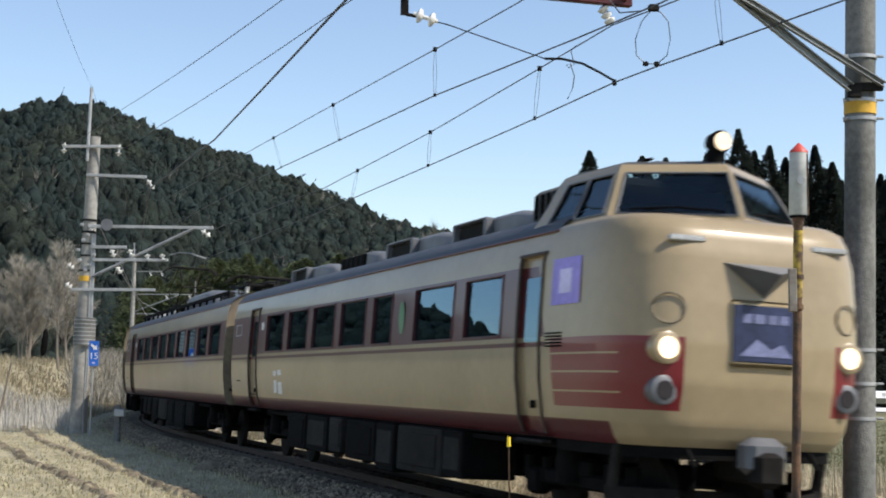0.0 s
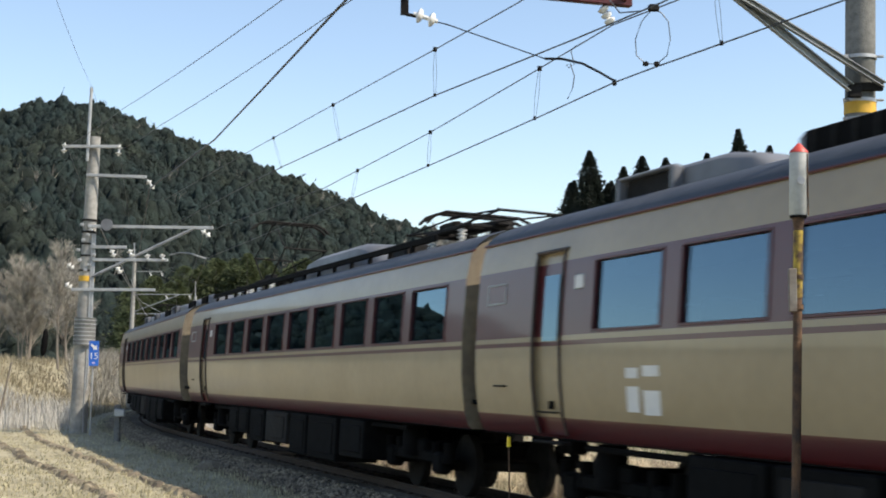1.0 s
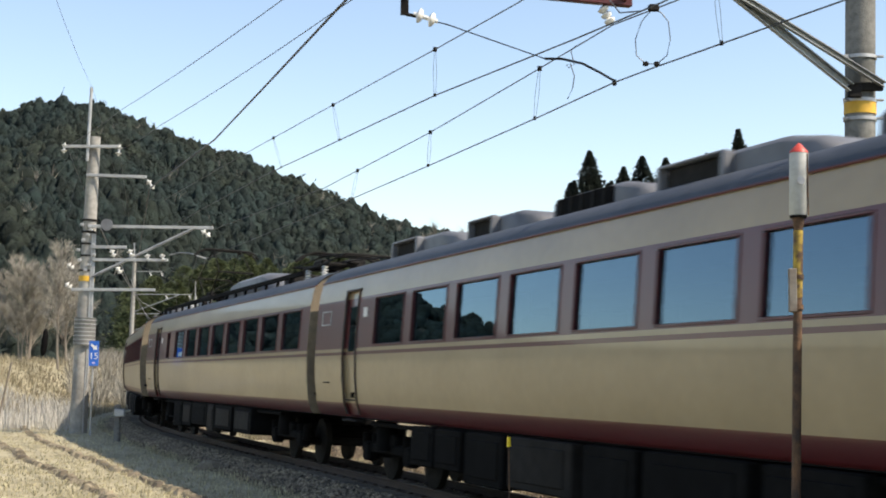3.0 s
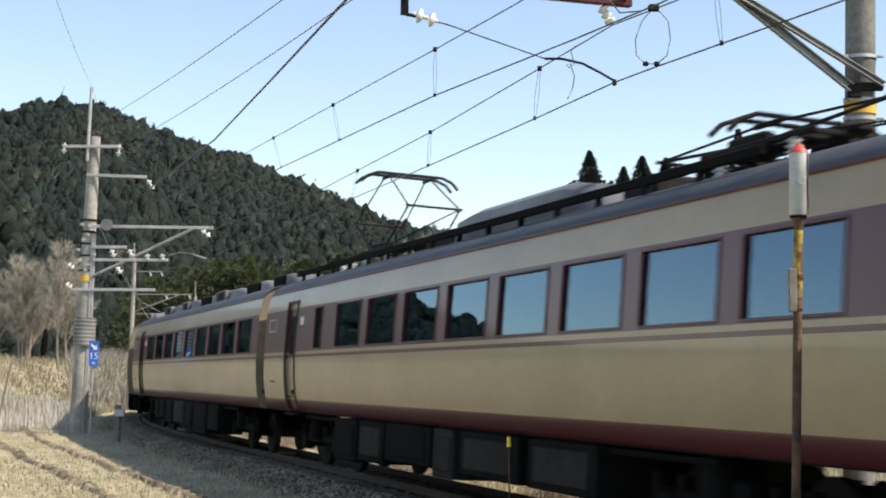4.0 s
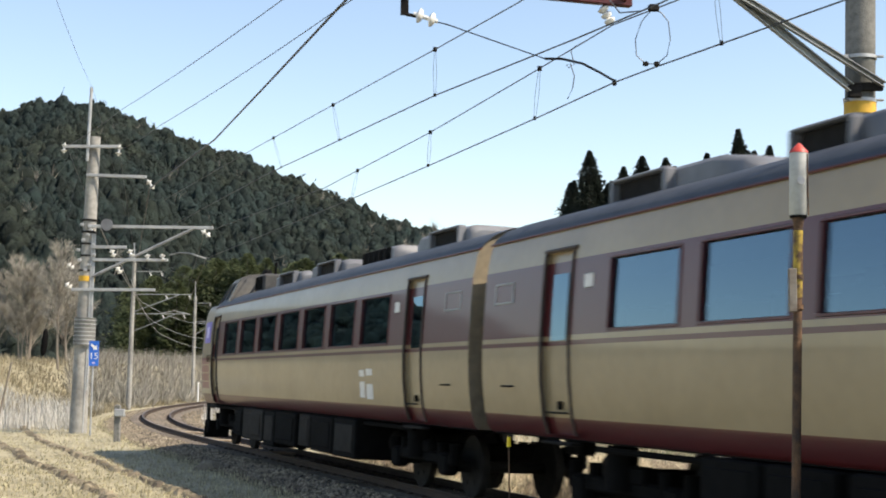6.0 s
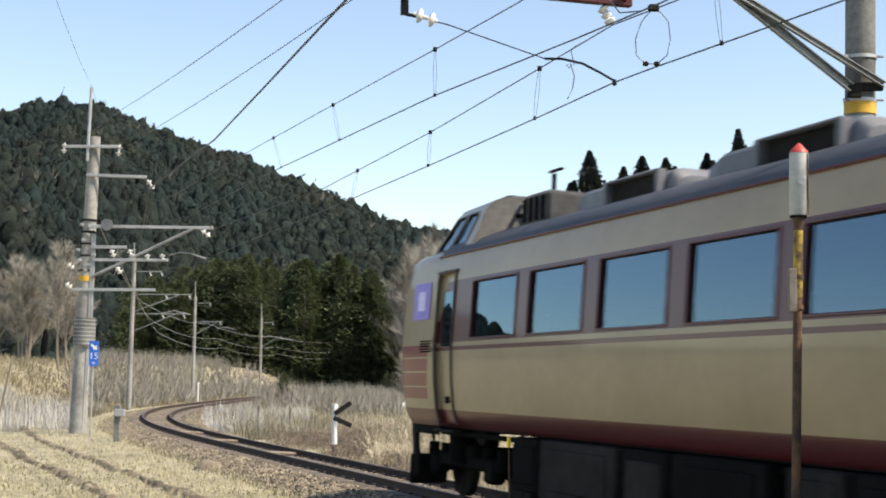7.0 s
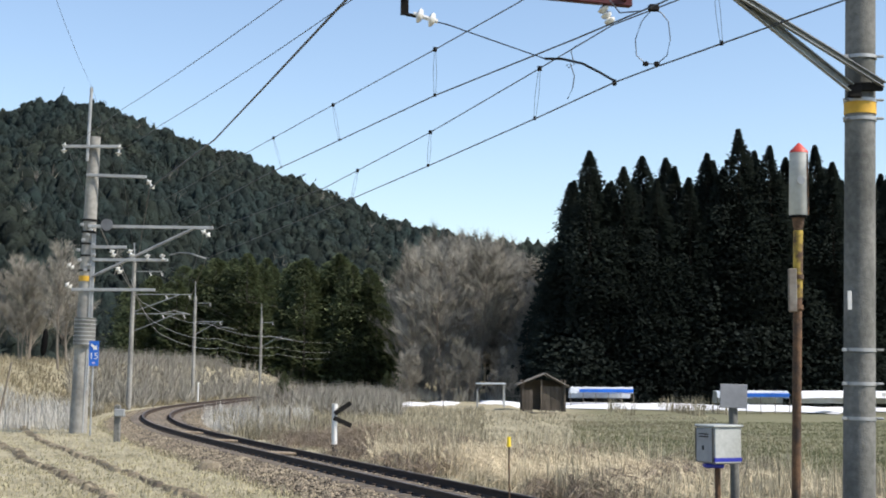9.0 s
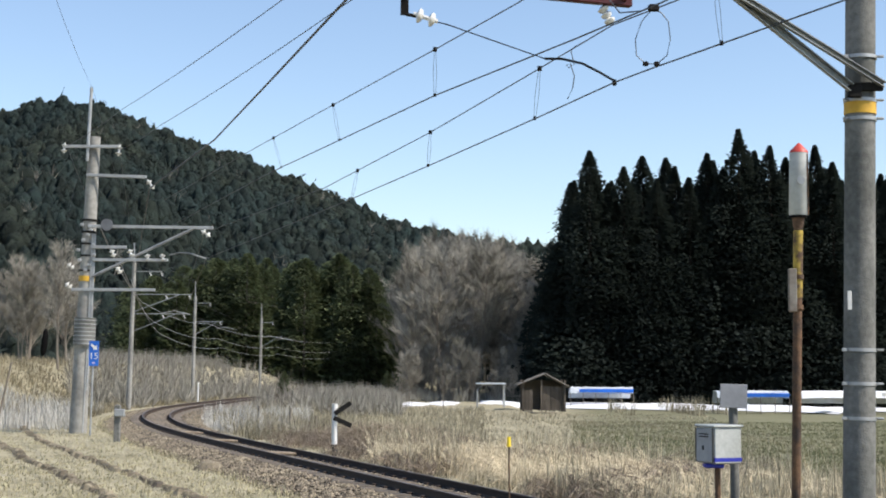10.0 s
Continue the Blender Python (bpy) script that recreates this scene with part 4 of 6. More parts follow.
def junction_pole():
    """The tall pole by the field with several arms, fittings and cable protection."""
    base, top = Vector((-12.14, 48, -0.8)), Vector((-11.81, 48, 9.74))
    t = concrete_pole("line_pole", "tall concrete pole carrying arms, insulators and cables", base, top, 0.30, 0.19, "poles of the overhead line", M_PALECONCRETE)
    at = lambda z: base.lerp(top, (z - base.z) / (top.z - base.z))
    part("spike", Geo().tube([(-12.0, 47.8, 8.9), (-11.92, 47.8, 11.4)], 0.055, 8), M_ALU, t)

    def arm(z, x0, x1, ins, r=0.06, brace=None, dz=0.0):
        g = Geo().box(((x0 + x1) / 2, 47.75, z), (x1 - x0, 0.09, 0.10), bevel=0.01, at=Matrix.Rotation(-dz, 3, "Y"))
        if brace:
            g.tube(brace, 0.05, 6)
        a = part("arm", g, M_ALU, t)
        for p, q in ins:
            i = Geo()
            disc_insulator(i, p, q, 2, 0.11)
            part("insulator", i, M_INSUL, a)
        return a
    arm(9.38, -12.8, -10.9, [((-12.75, 47.75, 9.5), (-12.78, 47.75, 9.15)), ((-10.9, 47.75, 9.45), (-10.95, 47.75, 9.05))])
    arm(8.38, -12.0, -9.98, [((-9.95, 47.75, 8.25), (-9.72, 47.75, 7.95))], dz=-0.03)
    arm(6.66, -11.9, -7.7, [((-8.1, 47.75, 6.55), (-7.8, 47.75, 6.35))], brace=[(-11.7, 47.75, 5.0), (-8.4, 47.75, 6.6)], dz=-0.01)
    arm(5.98, -11.8, -10.6, [((-11.1, 47.75, 5.9), (-11.0, 47.75, 5.65)), ((-10.5, 47.75, 5.9), (-10.4, 47.75, 5.65))])
    arm(5.55, -11.7, -9.2, [((-9.9, 47.75, 5.75), (-9.85, 47.75, 5.5)), ((-9.4, 47.75, 5.75), (-9.35, 47.75, 5.5))])
    arm(4.55, -12.4, -9.6, [((-12.55, 47.75, 5.4), (-12.35, 47.75, 5.25)), ((-12.6, 47.75, 4.75), (-12.4, 47.75, 4.6)), ((-10.9, 47.75, 5.3), (-10.75, 47.75, 5.1))])
    part("steady_arm", Geo().tube([(-9.2, 48, 5.74), (-8.9, 48, 5.82), (-8.55, 48, 5.82), (-7.96, 48, 5.63)], 0.025, 6), M_ALU, t)
    part("round_plate", Geo().tube([(-11.25, 47.6, 6.72), (-11.25, 47.66, 6.72)], 0.2, 20), M_HOOD, t)
    part("yellow_band", Geo().tube([at(4.84), at(5.02)], 0.262, 24), M_YELLOW, t)
    for z in (5.2, 5.7, 6.1, 6.5, 6.9):
        part("collar", Geo().tube([at(z - 0.03), at(z + 0.03)], 0.262, 20), M_GEAR, t)
    part("cable_wrap", Geo().tube([at(2.7) + Vector((0.05, -0.05, 0)), at(3.62) + Vector((0.05, -0.05, 0))], [0.36, 0.35], 24), M_CONCRETE, t)
    for k in range(7):
        z = 2.75 + 0.13 * k
        part("wrap_ring", Geo().tube([at(z) + Vector((0.05, -0.05, 0)), at(z + 0.02) + Vector((0.05, -0.05, 0))], 0.365, 20), M_ALU, t)
    for dx, z0 in ((0.20, -0.2), (0.26, 1.2), (0.30, 4.0)):
        part("cable_duct", Geo().tube([at(z0) + Vector((dx, -0.2, 0)), at(3.0) + Vector((dx, -0.22, 0)), at(6.4) + Vector((dx - 0.05, -0.2, 0))], 0.03, 6), M_ALU, t)
    for k in range(10):
        z = 5.2 + 0.17 * k
        q = at(z) + Vector((0.27 * math.sin(2.7 * k), -0.27, 0))
        part("fitting", Geo().box(q, (0.12, 0.08, 0.1), bevel=0.02), M_ALU, t)


junction_pole()


def hung_bag():
    p = Vector((-12.9, 46.6, 2.95))
    g = Geo().tube([p + Vector((0, 0, 0.25)), p + Vector((0, 0, 0.18)), p, p + Vector((-0.05, 0, -0.45)), p + Vector((-0.07, 0, -0.62))], [0.03, 0.07, 0.10, 0.11, 0.06], 12)
    ob = tagged(link("hung_weight", g, M_DARK), "dark weight hung on a wire beside the pole", "weight")
    part("cord", Geo().tube([p + Vector((0, 0, 0.2)), (-12.2, 47.6, 8.9)], 0.006, 5), M_WIRE, ob)


hung_bag()


# ---------------------------------------------------------------- lineside things
def signal_post():
    t = thing("warning_lamp_post", "rusty post with a white cylindrical warning lamp and red cap", "signal")
    f = lambda z: (2.318 + 0.025 * (z - 0.7), 9.5, z)
    part("post", Geo().tube([f(-0.6), f(1.5), f(2.82)], 0.030, 16), M_RUST, t, "rust-brown steel post")
    part("yellow_sleeve", Geo().tube([f(2.25), f(2.70)], 0.032, 16), M_CHIPPED, t, "chipped yellow paint")
    lampb = part("lamp_housing", Geo().tube([f(2.80), f(2.81), f(3.215), f(3.23)], [0.054, 0.062, 0.062, 0.057], 24), M_HOUSING, t, "white cylindrical housing")
    part("cap", Geo().tube([f(3.222), f(3.235), f(3.265), f(3.29)], [0.064, 0.06, 0.032, 0.008], 24), M_RED, lampb, "faded red cap")
    x = f(3.0)[0]
    part("conduit", Geo().tube([(x + 0.05, 9.455, 2.80), (x + 0.05, 9.455, 3.21)], 0.005, 8), M_RUST, lampb)
    part("lens_cover", Geo().tube([(x, 9.43, 3.03), (x, 9.44, 3.03)], 0.028, 16), M_ALU, lampb)
    part("base_ring", Geo().tube([f(2.785), f(2.805)], 0.056, 20), M_DARK, t)
    part("side_plate", Geo().box((f(2.3)[0] - 0.04, 9.475, 2.30), (0.055, 0.03, 0.29), bevel=0.006), M_RUSTPLATE, t, "weathered plate")
    for z in (2.19, 2.39):
        part("clamp", Geo().tube([f(z - 0.016), f(z + 0.016)], 0.04, 12), M_RUST, t)
    part("socket", Geo().tube([f(2.72), f(2.79)], [0.032, 0.042], 14), M_RUST, t)


signal_post()


def control_box():
    t = thing("control_box", "pale grey steel control box on a post with a blue stripe", "cabinet")
    rot = Matrix.Rotation(radians(22), 3, "Z")
    c = Vector((3.28, 17.10, 0.93))
    b = part("housing", Geo().box(c, (0.37, 0.39, 0.43), bevel=0.012, at=rot), M_HOUSING, t)
    part("lid", Geo().box(c + Vector((0, 0, 0.225)), (0.41, 0.43, 0.03), bevel=0.008, at=rot), M_HOUSING, t)
    part("stripe", Geo().box(c + rot @ Vector((0.0, -0.0, -0.165)), (0.376, 0.396, 0.045), at=rot), M_BLUESTRIPE, b)
    # Door's darker grey carries the shade on this side of the box.
    d = part("door", Geo().box(c + rot @ Vector((-0.195, 0, 0.0)), (0.02, 0.35, 0.39), bevel=0.006, at=rot), M_GREYPAINT, t, "dark grey louvred door, its shaded side put into the colour")
    for z in (0.10, 0.13):
        part("louvre", Geo().box(c + rot @ Vector((-0.207, 0.0, z)), (0.01, 0.2, 0.012), at=rot), M_DARK, d)
    part("latch", Geo().box(c + rot @ Vector((-0.208, 0.02, -0.03)), (0.015, 0.04, 0.05), bevel=0.004, at=rot), M_BLACK, d)
    for yy in (-0.19, 0.19):
        part("edge", Geo().box(c + rot @ Vector((-0.203, yy * 0.96, 0)), (0.012, 0.014, 0.41), at=rot), M_BLACK, d)
    part("stand", Geo().tube([(3.26, 17.1, -0.8), (3.26, 17.1, 0.66)], 0.035, 12), M_RUST, t)
    part("bracket", Geo().box((3.2, 17.05, 0.69), (0.22, 0.2, 0.05), bevel=0.01), M_BLUESTRIPE, t)


control_box()


def back_sign():
    t = thing("sign_board", "grey back of a small sign board on a concrete post", "sign")
    part("post", Geo().tube([(3.59, 17.65, -0.9), (3.56, 17.65, 1.62)], 0.055, 14), M_CONCRETE, t)
    part("board", Geo().box((3.56, 17.58, 1.50), (0.33, 0.015, 0.29), bevel=0.004, at=Matrix.Rotation(0.03, 3, "Y")), M_GREYPAINT, t)


back_sign()


def crossing_marker():
    t = thing("crossing_marker", "white and black post with two dark slanted boards", "marker")
    p = Vector((-2.88, 38.6, 0))
    part("post", Geo().tube([p + Vector((0, 0, -0.1)), p + Vector((0, 0, 0.98))], 0.075, 14), M_WHITE, t)
    part("foot", Geo().tube([p + Vector((0, 0, -0.7)), p + Vector((0, 0, -0.1))], 0.076, 14), M_BLACK, t)
    for z, w in ((0.86, -0.60), (0.50, 0.42)):
        b = part("board", Geo().box(p + Vector((0.22, -0.09, z)), (0.52, 0.02, 0.13), bevel=0.006, at=Matrix.Rotation(w, 3, "Y")), M_GEAR, t, "dark board")


crossing_marker()


def blue_sign():
    t = thing("gradient_sign", "blue sign with white arrow and number 15 on thin post", "sign")
    x, y = -11.17, 46.0
    part("post", Geo().tube([(x - 0.07, y + 0.05, -0.6), (x - 0.02, y + 0.05, 2.8)], 0.03, 10), M_ALU, t)
    b = part("board", Geo().box((x, y, 2.40), (0.31, 0.015, 0.80), bevel=0.004), M_BLUE, t)
    g = Geo()
    rot = Matrix.Rotation(radians(40), 3, "Y")
    g.box((x - 0.02, y - 0.012, 2.63), (0.17, 0.006, 0.075), at=rot)
    d = rot @ Vector((1, 0, 0))
    n = rot @ Vector((0, 0, 1))
    c = Vector((x - 0.02, y - 0.013, 2.63)) + d * 0.05
    g.face([c + n * 0.095, c + d * 0.13, c - n * 0.095])
    part("arrow", g, M_WHITE, b, "white arrow")
    cu = bpy.data.curves.new("number", "FONT")
    cu.body, cu.size, cu.extrude, cu.align_x = "15", 0.30, 0.003, "CENTER"
    tmp = new("number", cu)
    me = bpy.data.meshes.new_from_object(tmp.evaluated_get(bpy.context.evaluated_depsgraph_get()))
    bpy.data.objects.remove(tmp)
    nb = new("number", me)
    me.materials.clear()
    me.materials.append(M_WHITE)
    nb.parent = b
    nb.matrix_basis = Matrix.Translation((x, y - 0.014, 2.22)) @ Matrix.Rotation(math.pi / 2, 4, "X")
    part("small_mark", Geo().box((x, y - 0.012, 2.10), (0.10, 0.005, 0.05)), M_LILAC, b)


blue_sign()


def stub_post():
    t = thing("boundary_post", "weathered concrete stub post with a clamp in the field", "post")
    part("post", Geo().box((-9.46, 42, 0.2), (0.17, 0.17, 1.3), bevel=0.02), M_CONCRETE, t)
    part("clamp", Geo().box((-9.38, 41.9, 0.62), (0.30, 0.12, 0.22), bevel=0.02), M_ALU, t)


stub_post()
st = thing("survey_stake", "thin stake with a bright yellow top", "stake")
part("rod", Geo().tube([(0.69, 14.5, -0.5), (0.67, 14.5, 1.08)], 0.008, 8), M_RUST, st)
part("cap", Geo().tube([(0.671, 14.5, 1.02), (0.67, 14.5, 1.12)], [0.022, 0.018], 8), M_YELLOWCAP, st)
for i, (x, y, h) in enumerate(((-7.5, 59, 0.9), (-6.1, 58, 0.85), (-15.6, 92, 1.6), (-4.9, 56, 0.6), (-13.2, 44.0, 2.3))):
    z = ground_z(x, y)
    lean = 0.5 if i == 4 else 0.03
    g = Geo().tube([(x - lean, y, z - 0.2), (x, y, z + h)], 0.05 if i < 4 else 0.03, 8)
    tagged(link("field_stake", g, M_WHITE if i == 2 else M_BARK), "weathered stake in the dry grass", "stake", "stakes by the track")


def shed():
    t = thing("wooden_shed", "small old open wooden shed with a pitched roof", "shed")
    y, x0, x1, zb = 110.0, 6.15, 9.35, -0.9
    xm = 7.87
    r = Geo()
    for a, b in (((5.75, 1.12), (xm, 1.98)), ((xm, 1.98), (9.75, 0.95))):
        d = Vector((b[0] - a[0], 0, b[1] - a[1]))
        r.box(((a[0] + b[0]) / 2, y + 1.2, (a[1] + b[1]) / 2), (d.length + 0.1, 3.4, 0.09), bevel=0.01, at=Matrix.Rotation(-math.atan2(d.z, d.x), 3, "Y"))
    part("roof", r, M_OLDROOF, t)
    for x in (x0, xm - 0.3, x1):
        for yy in (y - 0.2, y + 2.6):
            part("post", Geo().box((x, yy, 0.3), (0.14, 0.14, 2.4), bevel=0.01), M_OLDWOOD, t)
    rng = random.Random(2)
    for k in range(13):
        x = 7.75 + k * 0.13
        part("plank", Geo().box((x, y - 0.15, 0.05 + rng.uniform(-0.05, 0.05)), (0.11, 0.03, 1.9), bevel=0.006, at=Matrix.Rotation(rng.uniform(-0.04, 0.04), 3, "Y")), M_OLDWOOD, t)
    for k in range(6):
        part("plank", Geo().box((6.2 + k * 0.13, y - 0.15, -0.05 + rng.uniform(-0.1, 0.1)), (0.11, 0.03, 1.7), bevel=0.006), M_OLDWOOD, t)
    part("back_wall", Geo().box(((x0 + x1) / 2, y + 2.7, 0.3), (x1 - x0, 0.05, 2.3)), M_OLDWOOD, t)
    part("side_wall", Geo().box((x1, y + 1.2, 0.1), (0.05, 2.7, 2.0)), M_OLDWOOD, t)


shed()


def frame_shed(x, y, w, h, label):
    """A pipe-framed shelter with a sheet over it."""
    t = thing("pipe_shelter", label, "shelter", "shelters in the field")
    g = Geo()
    for yy in (0, 2.5):
        g.tube([(x, y + yy, -1.2), (x, y + yy, h - 0.5), (x + w * 0.2, y + yy, h - 0.1), (x + w * 0.5, y + yy, h), (x + w, y + yy, h - 0.05), (x + w, y + yy, -1.2)], 0.05, 6)
    part("frame", g, M_ALU, t)
    part("sheet", Geo().box((x + w / 2, y + 1.2, h + 0.0), (w + 0.2, 2.9, 0.12), bevel=0.04), M_SHEET, t, "pale sheet")
    return t


frame_shed(2.9, 118, 2.2, 1.15, "pipe-framed shelter with a pale sheet in the field")


def covered_rows():
    rng = random.Random(8)
    for x0, x1, y, top, m, lb in ((11.4, 17.0, 128, 0.85, M_SHEET, "pale sheet over a low field store"), (21.4, 27.0, 112, 0.72, M_SHEET, "pale sheet over a low field store"), (28.0, 60.0, 112, 0.74, M_SNOW, "snow lying on a low bank")):
        t = thing("covered_row", lb, "cover", "covers in the field")
        rows = []
        for x in np.linspace(x0, x1, 24):
            w = rng.uniform(-0.05, 0.05)
            rows.append([(x, y, top - 0.55 + w), (x, y + 0.15, top - 0.12 + w), (x, y + 0.5, top + w), (x, y + 1.8, top + w * 0.5), (x, y + 2.2, top - 1.0)])
        part("sheet", Geo().grid(rows), m, t)
        if m is M_SHEET:
            part("skirt", Geo().box(((x0 + x1) / 2 + 0.4, y - 0.06, top - 0.32), (x1 - x0 - 0.8, 0.06, 0.30), bevel=0.02), M_BLUE, t, "blue tarpaulin")
            for x in np.linspace(x0, x1, 6):
                part("peg", Geo().tube([(x, y - 0.1, -1.2), (x, y - 0.1, top - 0.5)], 0.03, 6), M_BARK, t)


covered_rows()


def snow_patch(cx, cy, sx, sy, seed, z, h=0.12):
    rng = random.Random(seed)
    n, rows = 28, []
    ph = [rng.uniform(0, 6.28) for _ in range(4)]
    for k in range(6):
        f = k / 5
        rows.append([(cx + sx * f * (1 + 0.22 * math.sin(3 * a + ph[0]) + 0.15 * math.sin(5 * a + ph[1])) * math.cos(a),
                      cy + sy * f * (1 + 0.22 * math.sin(2 * a + ph[2]) + 0.15 * math.sin(7 * a + ph[3])) * math.sin(a), z + h * (1 - f ** 3) + rng.uniform(-0.01, 0.01)) for a in np.linspace(0, 6.28318, n)])
    tagged(link("snow_patch", Geo().grid(rows), M_SNOW, 60), "patch of old melting snow on the field", "snow", "snow patches", "stuff")


snow_patch(-3.0, 127, 2.6, 9, 1, -1.0, 0.42)
snow_patch(0.2, 132, 1.8, 10, 2, -1.0, 0.42)
snow_patch(5.2, 138, 2.6, 14, 3, -1.0, 0.42)
snow_patch(14.0, 131, 6.0, 7, 4, -1.0, 0.42)
snow_patch(20.5, 129, 5.5, 7, 5, -1.0, 0.42)
snow_patch(27.0, 124, 4.0, 7, 6, -1.0, 0.42)
snow_patch(30.5, 126, 3.2, 12, 7, -1.0, 0.3)
snow_patch(36.0, 128, 5, 10, 8, -1.0)
g = Geo()
g.grid([[(x, 140 + 0.5 * math.sin(x), z) for x in np.linspace(6, 70, 60)] for z in (-1.4, -0.2)])
tagged(link("wood_edge_bank", g, M_HILL, 60), "dark earth bank at the edge of the wood", "bank", kind="structure")
rl = thing("guard_rail", "white guard rail beside a far lane", "rail")
part("beam", Geo().box((40, 108, 0.55), (14, 0.06, 0.28), bevel=0.02), M_WHITE, rl)
for x in (34, 37, 40, 43, 46):
    part("post", Geo().tube([(x, 108.1, -1.3), (x, 108.1, 0.6)], 0.06, 8), M_ALU, rl)


# ---------------------------------------------------------------- grass and brush
def blades(name, label, spots, m, n_per=1, lean=0.5, width=0.012, seed=1, category="grass"):
    """Dry stems: each a thin bent strip. spots: (x, y, z, height)."""
    rng = random.Random(seed)
    g = Geo()
    for x, y, z, h in spots:
        for _ in range(n_per):
            a, l = rng.uniform(0, 6.283), h * rng.uniform(0.6, 1.2)
            k = abs(rng.gauss(0, lean))
            dx, dy = math.cos(a) * k * l, math.sin(a) * k * l
            bx, by = x + rng.gauss(0, 0.05), y + rng.gauss(0, 0.05)
            f = math.sqrt(max(0.1, 1 - min(k, 0.95) ** 2))
            w = width * rng.uniform(0.7, 1.4)
            wx, wy = w * math.cos(a + 1.3), w * math.sin(a + 1.3)
            i = len(g.v)
            g.v += [(bx - wx, by - wy, z - 0.03), (bx + wx, by + wy, z - 0.03), (bx + dx * 0.4 - wx * .8, by + dy * 0.4 - wy * .8, z + l * 0.62 * f), (bx + dx * 0.4 + wx * .8, by + dy * 0.4 + wy * .8, z + l * 0.62 * f), (bx + dx, by + dy, z + l * f)]
            g.f += [(i, i + 1, i + 3, i + 2), (i + 2, i + 3, i + 4)]
            g.m += [0, 0]
    return tagged(link(name, g, m, 0), label, category, kind="stuff")


def scatter(n, fn, seed):
    rng = np.random.RandomState(seed)
    pts = [p for p in (fn(rng) for _ in range(n)) if p is not None]
    xs, ys = np.array([p[0] for p in pts]), np.array([p[1] for p in pts])
    zs = ground_height(xs, ys)
    o, s = track_side(xs, ys)
    return [(x, y, z, p[2]) for x, y, z, p, oo in zip(xs, ys, zs, pts, o) if abs(oo) > p[3]]


def clump(x, y, f):
    return noise.noise(Vector((x * f, y * f, 1.7)))


def inside(rng):
    y = 16 + 40 * rng.rand() ** 1.3
    s_o = rng.uniform(2.6, 8.0) if rng.rand() < 0.75 else rng.uniform(2.4, 14)
    k = np.interp(y, TY[::-1] if TY[0] > TY[-1] else TY, TX[::-1] if TY[0] > TY[-1] else TX)
    x = k + s_o * 1.06
    if clump(x, y, 0.55) < -0.12:
        return None
    return x, y, float(np.clip(0.12 + 1.35 * max(0.0, clump(x, y, 0.4) + 0.15) * (0.3 + rng.rand()), 0.08, 1.1)), 2.2


blades("dry_grass", "tall dry straw grass inside the bend", scatter(5200, inside, 1), M_STRAW, 12, 0.65, 0.007, 1)


def stalks(rng):
    y = 17 + 22 * rng.rand()
    x = float(np.interp(y, TY[:np.argmax(TY)], TX[:np.argmax(TY)])) + 2.8 + 5.0 * rng.rand()
    if clump(x, y, 0.45) < 0.0:
        return None
    return x, y, rng.uniform(0.35, 0.95), 2.5


blades("dead_stalks", "bleached dead stalks leaning in clumps by the track", scatter(1500, stalks, 15), M_BRIGHTSTRAW, 7, 0.75, 0.008, 15)


def inside_far(rng):
    y = rng.uniform(48, 108)
    k = np.interp(min(y, 100), TY[:np.argmax(TY)], TX[:np.argmax(TY)])
    x = k + 2.5 + rng.rand() ** 1.5 * (0.13 * y + 18)
    return x, y, (0.35 if x / y < 0.03 else 0.10) + (0.45 if x / y < 0.08 else 0.15) * rng.rand() * max(0.1, clump(x, y, 0.12) + 0.4), 2.3


blades("dry_grass", "pale dry grass on the far side of the track", scatter(14000, inside_far, 2), M_STRAW, 4, 1.2, 0.012, 2)


def reeds(rng):
    y = rng.uniform(50, 74)
    x = rng.uniform(-0.36, -0.225) * y if rng.rand() < 0.75 else rng.uniform(-0.22, -0.13) * y
    return x, y, rng.uniform(0.25, 1.0) * (0.6 + 0.8 * max(0, clump(x, y, 0.3) + 0.4)), 3.2


blades("reeds", "pale grey dry reeds by the pole", scatter(5200, reeds, 3), M_REED, 2, 0.45, 0.012, 3, "reeds")


def reeds_in(rng):
    y = rng.uniform(52, 82)
    x = rng.uniform(-0.165, -0.09) * y
    return x, y, rng.uniform(0.2, 0.8) * (0.5 + max(0, clump(x, y, 0.3) + 0.4)), 2.0


blades("reeds", "pale grey dry reeds inside the bend", scatter(3000, reeds_in, 4), M_REED, 2, 0.5, 0.012, 4, "reeds")


def bank(rng):
    y = rng.uniform(62, 130)
    x = rng.uniform(-0.36, -0.09) * y
    return x, y, rng.uniform(0.15, 0.55) * (0.5 + max(0, clump(x, y, 0.25) + 0.5)), 3.0


blades("bank_grass", "brown and straw-coloured grass covering the bank", scatter(19000, bank, 5), M_BANKGRASS, 4, 1.3, 0.016, 5)


def field(rng):
    y = 17 + 50 * rng.rand() ** 1.6
    x = rng.uniform(-0.36, 0.2) * y
    k = np.interp(y, TY[:np.argmax(TY)], TX[:np.argmax(TY)])
    if x > k:
        return None
    return x, y, rng.uniform(0.03, 0.10), 1.75


blades("stubble", "short dry mown grass on the near field", scatter(46000, field, 6), M_MOWN, 3, 1.4, 0.007, 6)


def meadow(rng):
    y = 26 + 65 * rng.rand() ** 1.3
    x = rng.uniform(0.09, 0.36) * y
    return x, y, rng.uniform(0.05, 0.14), 5.0


blades("meadow_grass", "short greenish winter grass on the lower field", scatter(40000, meadow, 7), M_MEADOW, 2, 0.9, 0.013, 7)


